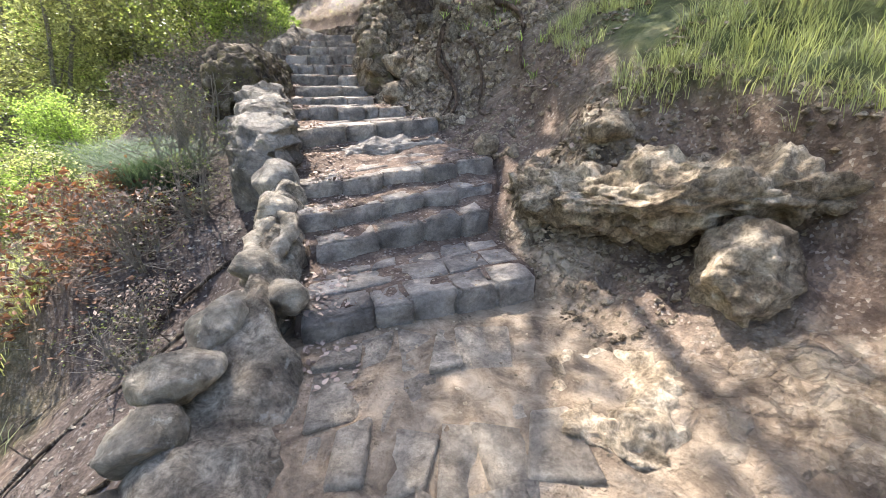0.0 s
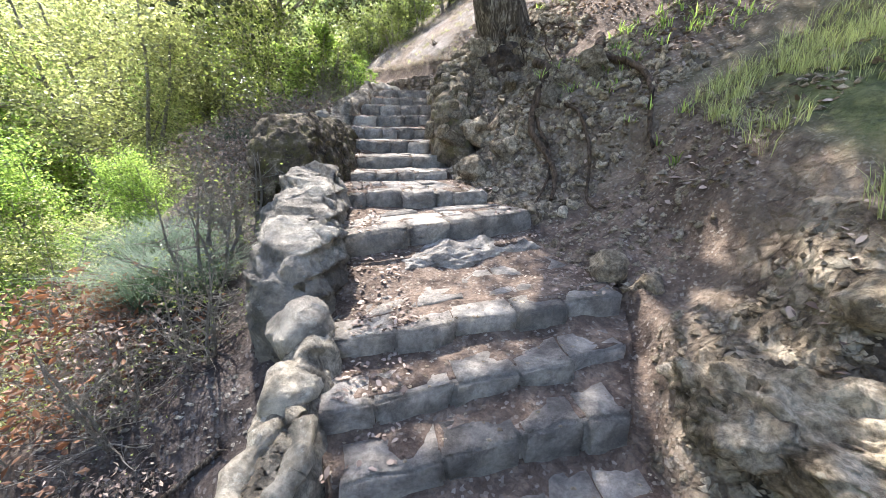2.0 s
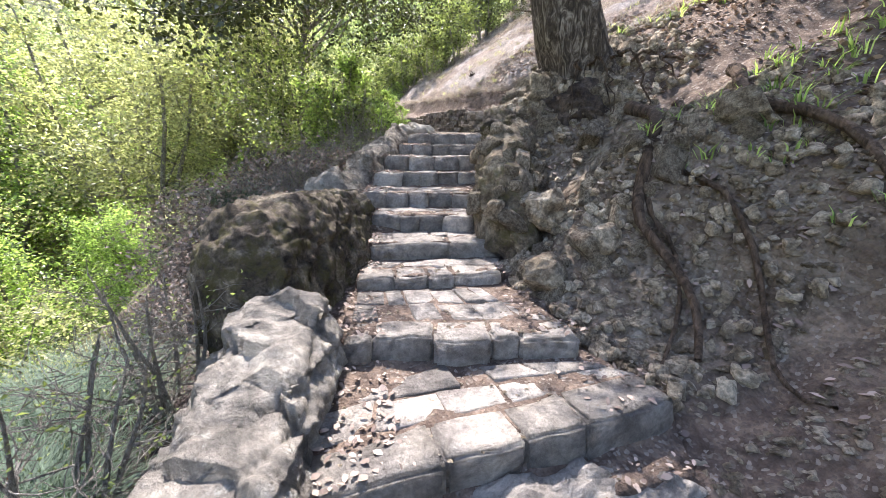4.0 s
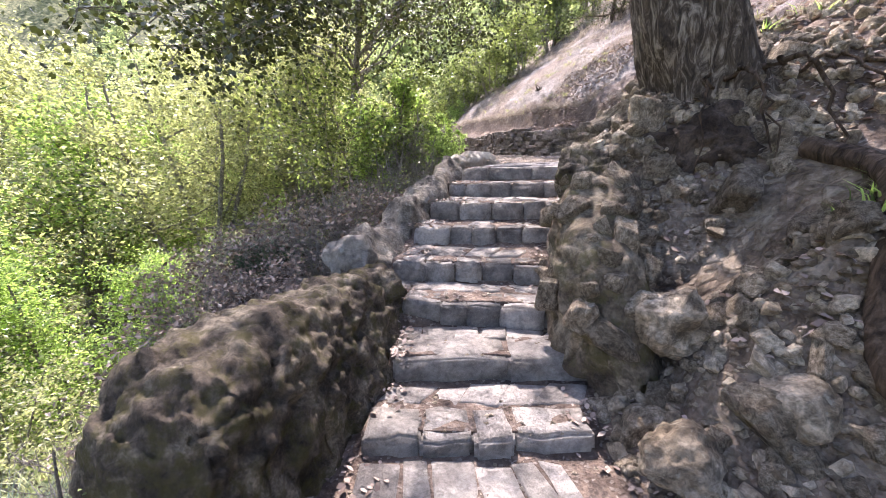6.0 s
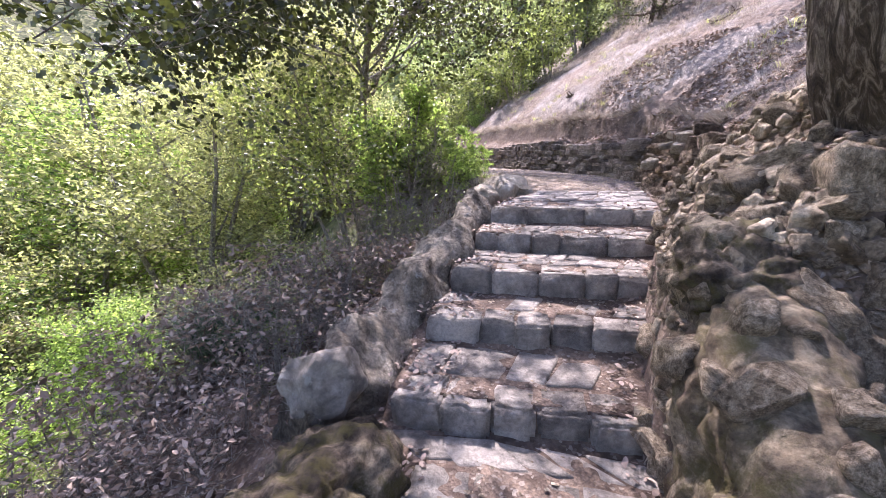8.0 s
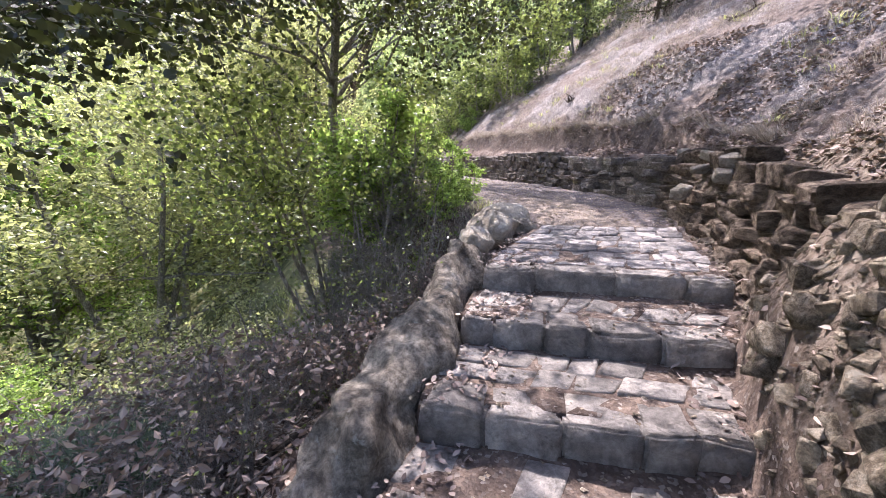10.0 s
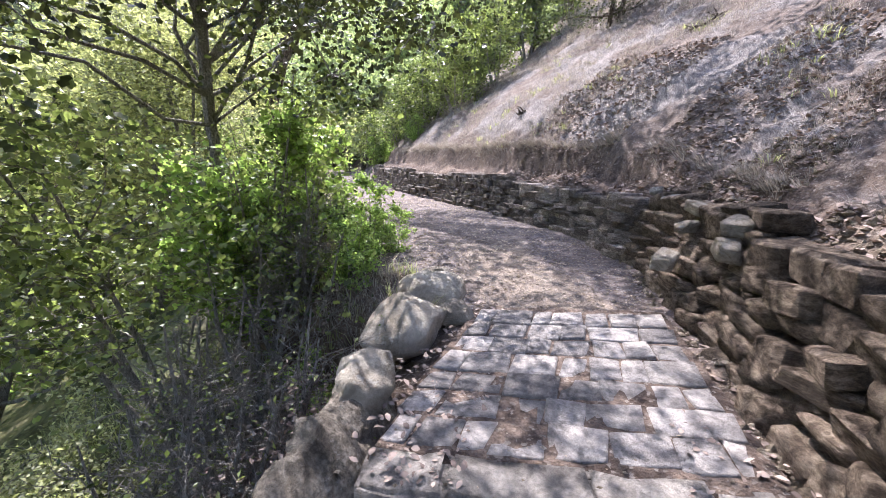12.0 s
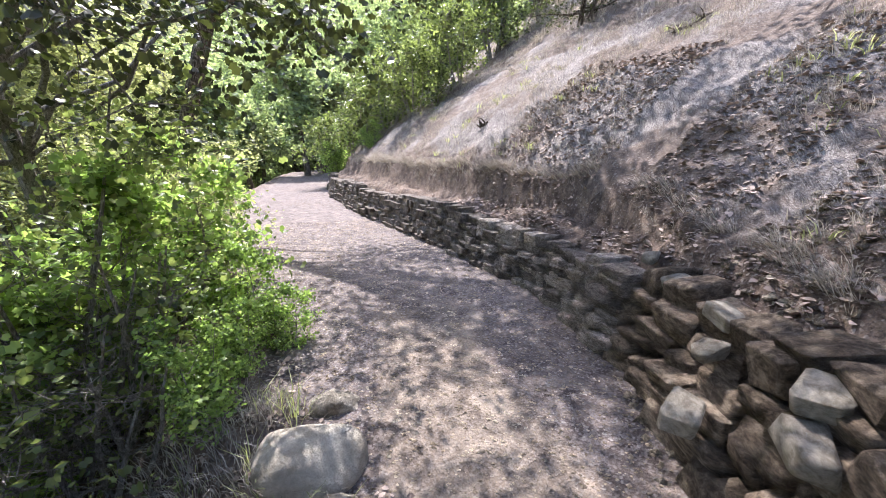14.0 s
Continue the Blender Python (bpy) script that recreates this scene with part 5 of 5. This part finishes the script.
for x, y, s in ((-7.0, 9.6, 1.0), (-6.2, 12.6, 0.9), (-6.4, 5.0, 0.9), (-5.2, 2.6, 0.7)):
    put(shrub, x, y, 0, s, rw.uniform(0, 360))
for x, y, s in ((-4.0, 11.3, 0.3), (-5.0, 10.7, 0.75), (-4.1, 10.9, 0.4), (-3.95, 11.7, 0.3), (-4.3, 11.6, 0.45), (-3.9, 10.2, 0.35), (-4.9, 11.2, 0.85), (-11.4, 27.0, 0.9), (-10.6, 24.4, 0.8)):
    put(bright, x, y, 0, s, rw.uniform(0, 360))
for k in range(11):
    at, _ = way_point(WS[16] + 1.2 + 1.3 * k, -1.35 - rw.uniform(0.9, 1.7))
    put(bright, at.x, at.y, 0, rw.uniform(0.6, 1.0), rw.uniform(0, 360))
for k in range(16):
    at, _ = way_point(WS[19] + 2.4 + 0.75 * k, 1.2 + rw.uniform(0.9, 4.5))
    put(rw.choice((hill_shrub, hill_shrub, bright)), at.x, at.y, 0, rw.uniform(0.5, 1.0), rw.uniform(0, 360))
for x, y, s in ((-3.7, 9.3, 0.9), (-4.6, 9.9, 1.0), (-3.6, 8.7, 0.8), (-4.6, 10.7, 0.8), (-4.4, 9.5, 1.2), (-4.4, 8.8, 0.9), (-4.9, 10.2, 0.9), (-4.6, 10.4, 1.1), (-3.7, 8.0, 0.6), (-2.4, 3.7, 0.6), (-2.6, 4.4, 0.6), (-4.9, 11.0, 1.0), (-1.9, 2.0, 0.35), (-2.2, 2.7, 0.4), (-2.0, 3.1, 0.45), (-3.4, 7.2, 0.5), (-3.3, 6.6, 0.4)):
    put(twigs, x, y, 0, s, rw.uniform(0, 360))
for i in range(18):
    d, a = rw.uniform(13, 30), rw.uniform(112, 192)
    x, y = -2 + d * math.cos(radians(a)), 7 + d * math.sin(radians(a))
    if along(np.array([x]), np.array([y]))[1][0] < -5:
        put(rw.choice((pale, green, pale)), x, y, 0, rw.uniform(1.0, 1.7), rw.uniform(0, 360))
def woodland(seed, count):
    """The woods of the far slopes: crowns of many leaf clumps, all one piece of stuff."""
    nr = np.random.default_rng(seed)
    d, a = nr.uniform(50, 150, count), np.radians(nr.uniform(98, 205, count))
    x, y = -2 + d * np.cos(a), 6 + d * np.sin(a)
    m = count // 2
    x[:m], y[:m] = nr.uniform(-75, 14, m), nr.uniform(42, 130, m)
    _, u = along(x, y)
    keep = (u < -18) | (y > 44)
    x, y = x[keep], y[keep]
    z = plan(x, y)[0]
    h = nr.uniform(7, 15, len(x))
    clumps = []
    for i in range(len(x)):
        k = 16
        q = nr.normal(0, 1, (k, 3))
        q /= np.linalg.norm(q, axis=1)[:, None]
        q *= nr.uniform(0.5, 1.0, (k, 1))
        clumps.append(np.array((x[i], y[i], z[i] + 0.58 * h[i])) + q * np.array((0.30, 0.30, 0.42)) * h[i])
    me = leaves_mesh("woodland", np.concatenate(clumps), nr, 260000, (0.75, 0.75, 0.6), 0.62)
    tagged(mesh_object("woodland", me, LEAF_HAZED), "hazy pale green woods covering the far slopes", "woods", kind="stuff")


woodland(9, 430)
for i in range(22):
    x, y = rw.uniform(-34, -16), rw.uniform(28, 44)
    put(far, x, y, -0.5, rw.uniform(0.7, 1.1), rw.uniform(0, 360))
for i in range(50):
    d, a = rw.uniform(24, 60), rw.uniform(96, 200)
    x, y = -2 + d * math.cos(radians(a)), 6 + d * math.sin(radians(a))
    if along(np.array([x]), np.array([y]))[1][0] > -4:
        continue
    put(far, x, y, -0.5, rw.uniform(0.6, 1.4), rw.uniform(0, 360))
for i in range(70):
    x, y = rw.uniform(-14, 14), rw.uniform(25, 48)
    if along(np.array([x]), np.array([y]))[1][0] > 3.5:
        put(far, x, y, -0.5, rw.uniform(0.28, 0.55), rw.uniform(0, 360))
for x, y, s in ((-18.5, 27, 0.45), (-10.6, 27.6, 0.35), (-9.5, 25.2, 0.30), (-18, 22.0, 0.4), (-13.5, 18.5, 0.4)):
    put(far, x, y, -0.3, s, rw.uniform(0, 360))

for i in range(46):
    put(far, rw.uniform(-26, -8), rw.uniform(38, 64), -0.5, rw.uniform(0.45, 0.9), rw.uniform(0, 360))

hill_oak = put(plant("hill_oak", 31, 3.2, 2.2, 0.12, LEAF_OAK, BARK, 7000, 0.08, "dark low-branched oak on the dry hillside", "tree", stems=3, bare=0.2), -1.4, 21.2, 0, 1, 0, False)
put(hill_oak, 3.0, 18.5, 0, 1.0, 80)
put(hill_oak, 5.0, 22.0, 0, 1.3, 200)


def dead_branch(pts, radius, seed, label):
    """A fallen branch with a few stubs."""
    rnd = random.Random(seed)
    v, f = [], []
    p = [Vector((x, y, ground_at(x, y) + radius)) for x, y in pts]
    fine = [p[i].lerp(p[i + 1], k / 4) + Vector((0, 0, rnd.uniform(0, radius))) for i in range(len(p) - 1) for k in range(4)] + [p[-1]]
    tube(v, f, fine, [radius * (1 - 0.6 * i / len(fine)) for i in range(len(fine))], 6)
    for _ in range(4):
        sp, sr, _ = limb(rnd, rnd.choice(fine), (rnd.gauss(0, 1), rnd.gauss(0, 1), rnd.uniform(0.1, 0.9)), rnd.uniform(4, 10) * radius, radius * 0.5, 0.25, 4)
        tube(v, f, sp, sr, 5)
    return tagged(raw("dead_branch", v, f, BARK, smooth=True), label, "branch")


dead_branch(((-0.15, 17.15), (0.15, 17.2), (0.45, 17.25)), 0.03, 1, "dark fallen branch lying on the dry hillside")
dead_branch(((-3.4, 17.3), (-3.25, 17.4)), 0.04, 2, "short dark broken stump on the hillside")
dead_branch(((-1.55, 2.3), (-2.1, 1.5), (-2.4, 0.9)), 0.018, 3, "thin grey dead branch on the earth slope")
dead_branch(((-1.4, 1.2), (-1.9, 1.0), (-2.4, 0.4)), 0.012, 4, "thin grey dead branch on the earth slope")
dead_branch(((-1.6, 2.7), (-2.2, 2.2), (-2.9, 1.9)), 0.016, 5, "thin grey dead branch among rust-brown leaves")
dead_branch(((-3.2, 7.6), (-3.6, 7.0), (-4.0, 6.6)), 0.015, 6, "thin dead branch in the brush below the kerb")
dead_branch(((-3.1, 8.4), (-3.6, 8.0), (-4.2, 7.9)), 0.018, 7, "thin dead branch in the brush below the kerb")
dead_branch(((-3.7, 10.0), (-4.1, 9.3), (-4.3, 8.6)), 0.02, 8, "pale dead branch in the brush below the kerb")

# ---------------------------------------------------------------- undergrowth and litter
blades("green_grass", spots(4200, 1, WS[1], WS[7], 0.6, 3.0, "right", 1.02, -0.35), 10, 0.19, 0.06, 0.005, GRASS_GREEN, "bright green grass on top of the dirt bank", "grass", 1, 0.7)
blades("dry_grass", spots(9000, 2, WS[13], WS[20], 0.85, 7.5, "right", None, -0.12), 9, 0.17, 0.08, 0.004, GRASS_DRY, "pale dry grass tufts on the hillside", "grass", 2, 1.0, (-0.15, 0))
blades("ridge_grass", spots(5000, 6, WS[15], WS[21], 5.5, 17.0, "right", None, -0.25), 8, 0.30, 0.14, 0.010, GRASS_DRY, "pale dry grass over the upper hillside", "grass", 13, 0.9)
blades("verge_grass", spots(420, 3, WS[15] - 0.5, WS[20], 0.1, 1.5, "left"), 12, 0.22, 0.08, 0.007, GRASS_GREEN, "green grass and weeds along the edge of the path", "grass", 3, 0.8)
blades("verge_straw", spots(260, 34, WS[14] + 0.6, WS[17], 0.25, 1.0, "left"), 14, 0.20, 0.10, 0.005, GRASS_DRY, "tan dry grass and weeds behind the kerb boulders", "grass", 15, 1.0)
blades("slope_grass", spots(3000, 4, WS[2], WS[15], 2.0, 6.0, "left", None, -0.3), 12, 0.24, 0.12, 0.007, GRASS_GREEN, "long green grass on the slope below the steps", "grass", 4, 0.8)
for cx, cy, wide in ((-3.2, 4.3, 0.42), (-4.3, 7.1, 0.35), (-2.6, 3.6, 0.25)):
    blades("feathery_bush", [(cx + wide * math.sin(i * 2.4) * math.sqrt(i / 26), cy + wide * math.cos(i * 2.4) * math.sqrt(i / 26), ground_at(cx, cy)) for i in range(26)], 90, 0.52, 0.10, 0.005, LEAF_GREY, "feathery grey-green bush on the slope", "bush", 5, 1.1)
chips("gravel_chips", spots(14000, 11, WS[15] - 0.2, WS[18] + 3, -1.35, 1.3), 0.012, TAN_ROCK, "small grey-brown gravel on the path", "gravel", 1, 0.45)
chips("stone_chips", spots(3500, 12, WS[2] - 1, WS[15], -0.9, 1.0), 0.010, TAN_ROCK, "small stone chips scattered over the steps", "gravel", 2)
chips("bank_chips", spots(8000, 13, WS[3], WS[16], 0.02, 1.5, "right"), 0.024, TAN_ROCK, "pale stone chips in the dirt bank", "gravel", 3, 0.8)
chips("slope_chips", spots(1600, 14, WS[2] - 1, WS[8], 0.2, 1.6, "left"), 0.016, GREY_ROCK, "grey stone chips on the earth slope", "gravel", 4)
litter("step_leaves", spots(1500, 21, WS[3], WS[15], -0.75, -0.4) + spots(900, 22, WS[6], WS[15], 0.4, 0.85), 0.04, LEAF_DRY, "dry tan leaves gathered at the ends of the steps", 5)
litter("hillside_leaves", spots(9000, 23, WS[13], WS[18], 0.35, 3.4, "right"), 0.065, LEAF_DRY, "fallen brown leaves over the hillside", 6)
litter("verge_leaves", spots(1200, 24, WS[14], WS[18], 0.0, 1.1, "left"), 0.05, LEAF_DRY, "fallen leaves along the edge of the gravel", 7)
litter("slope_leaves", spots(1800, 25, WS[9], WS[14], 0.3, 1.6, "left"), 0.055, LEAF_DRY, "fallen dry leaves and brush below the kerb", 8)
litter("rust_leaves", spots(330, 26, WS[5], WS[7], 1.3, 2.6, "left"), 0.05, LEAF_RUST, "rust-brown dead leaves on the slope", 9, 0.03)
rust = put(plant("rust_leaved_branch", 16, 0.5, 0.6, 0.015, LEAF_RUST, TWIG, 420, 0.055, "fallen branch with rust-brown dead leaves", "branch", stems=4, bare=0.1), -2.5, 3.1, 0, 1, 0, False)
for x, y, k in ((-2.9, 3.5, 1.0), (-3.3, 3.2, 1.1), (-2.8, 2.7, 1.0), (-3.5, 3.7, 1.1), (-3.2, 2.5, 1.0)):
    put(rust, x, y, 0, k, 70 * x)

litter("bank_leaves", spots(3600, 27, WS[5], WS[13], 0.5, 3.6, "right"), 0.06, LEAF_DRY, "fallen brown leaves on the bank above the steps", 10)
blades("bank_weeds", spots(420, 28, WS[6], WS[12], 0.9, 3.6, "right", 0.7, 0.0), 9, 0.14, 0.08, 0.012, LEAF_BRIGHT, "small green weeds on the dirt bank", "weeds", 11, 0.9)
blades("hill_weeds", spots(420, 29, WS[14], WS[19], 1.0, 4.5, "right", None, 0.12), 9, 0.14, 0.09, 0.014, LEAF_PALE, "small yellow-green weeds on the hillside", "weeds", 12, 0.9)

# stones stuck in the bank beside the upper steps
rb = random.Random(8)
bankers = spots(290, 31, WS[8] + 0.3, WS[13], 0.0, 1.5, "right")
for i, (x, y, z) in enumerate(bankers):
    k = rb.uniform(0.05, 0.13) if i > 14 else rb.uniform(0.14, 0.24)
    ob = new("bank_stone", rb.choice(TAN_CHUNKS))
    ob.matrix_world = Matrix.LocRotScale((x, y, z - k * 0.12), Euler((rb.uniform(0, 6), rb.uniform(0, 6), rb.uniform(0, 6))), (k * rb.uniform(0.8, 1.3), k * rb.uniform(0.8, 1.2), k * rb.uniform(0.6, 1)))
    tagged(ob, "angular tan stone stuck in the earth bank", "rock", "stones stuck in the bank")

cr = random.Random(12)
for v in cr.sample([v for v in face.data.vertices if v.co.z > 1.75], 110):
    k = cr.choice((0.06, 0.08, 0.09, 0.12, 0.16))
    ob = new("bank_stone", cr.choice(TAN_CHUNKS))
    ob.matrix_world = Matrix.LocRotScale(v.co, Euler((cr.uniform(0, 6), cr.uniform(0, 6), cr.uniform(0, 6))), (k * cr.uniform(0.9, 1.4), k, k * cr.uniform(0.6, 1)))
    tagged(ob, "angular tan stone bedded in the conglomerate face", "rock", "stones stuck in the bank")

rubble = []
for x, y, z in spots(1500, 32, WS[7], WS[14], 0.0, 1.9, "right"):
    k = rb.uniform(0.02, 0.075)
    rubble.append((rb.choice(TAN_CHUNKS), Matrix.LocRotScale((x, y, z + k * 0.15), Euler((rb.uniform(0, 6), rb.uniform(0, 6), rb.uniform(0, 6))), (k * rb.uniform(0.8, 1.4), k, k * rb.uniform(0.6, 1)))))
tagged(merged("bank_rubble", rubble, TAN_ROCK, None, "small angular tan stones crowding the earth bank"), category="rubble")
blades("hanging_grass", spots(700, 33, WS[15], WS[20], 0.98, 1.12, "right"), 10, 0.18, 0.06, 0.005, GRASS_DRY, "dry grass hanging over the cut edge of the hillside", "grass", 14, 1.2, (-0.6, -0.3))


def hollow_kerb(x, y, z, rx, ry, lean):
    """A kerb rock worn hollow, its bowl filled with pebbles."""
    root = empty("hollow_kerb_rock", (x, y, z))
    tagged(root, "tan kerb rock worn hollow and filled with pebbles", "rock", "kerb rocks beside the steps")
    pts = [Vector((rx * math.cos(t / 24 * 6.2832), ry * math.sin(t / 24 * 6.2832), lean * math.sin(t / 24 * 6.2832))) for t in range(25)]
    v, f = [], []
    tube(v, f, pts, [0.05 + 0.012 * math.sin(2.1 * i) for i in range(25)], 10)
    v = [tuple(Vector(q) + 0.02 * noise.noise_vector(Vector(q) * 9)) for q in v]
    raw("rim", v, f, KERB_ROCK, root, "worn pale rim", smooth=True)
    nr = np.random.default_rng(3)
    a, r = nr.uniform(0, 6.28, 260), np.sqrt(nr.uniform(0, 1, 260))
    pebbles = chips("pebble_fill", np.stack([rx * r * np.cos(a), ry * r * np.sin(a), lean * r * np.sin(a) + 0.005], 1).tolist(), 0.018, TAN_ROCK, "loose grey-brown pebbles", "pebbles", 9)
    del pebbles["category"]
    pebbles.parent = root


hollow_kerb(-1.06, 2.36, 0.665, 0.10, 0.20, 0.06)
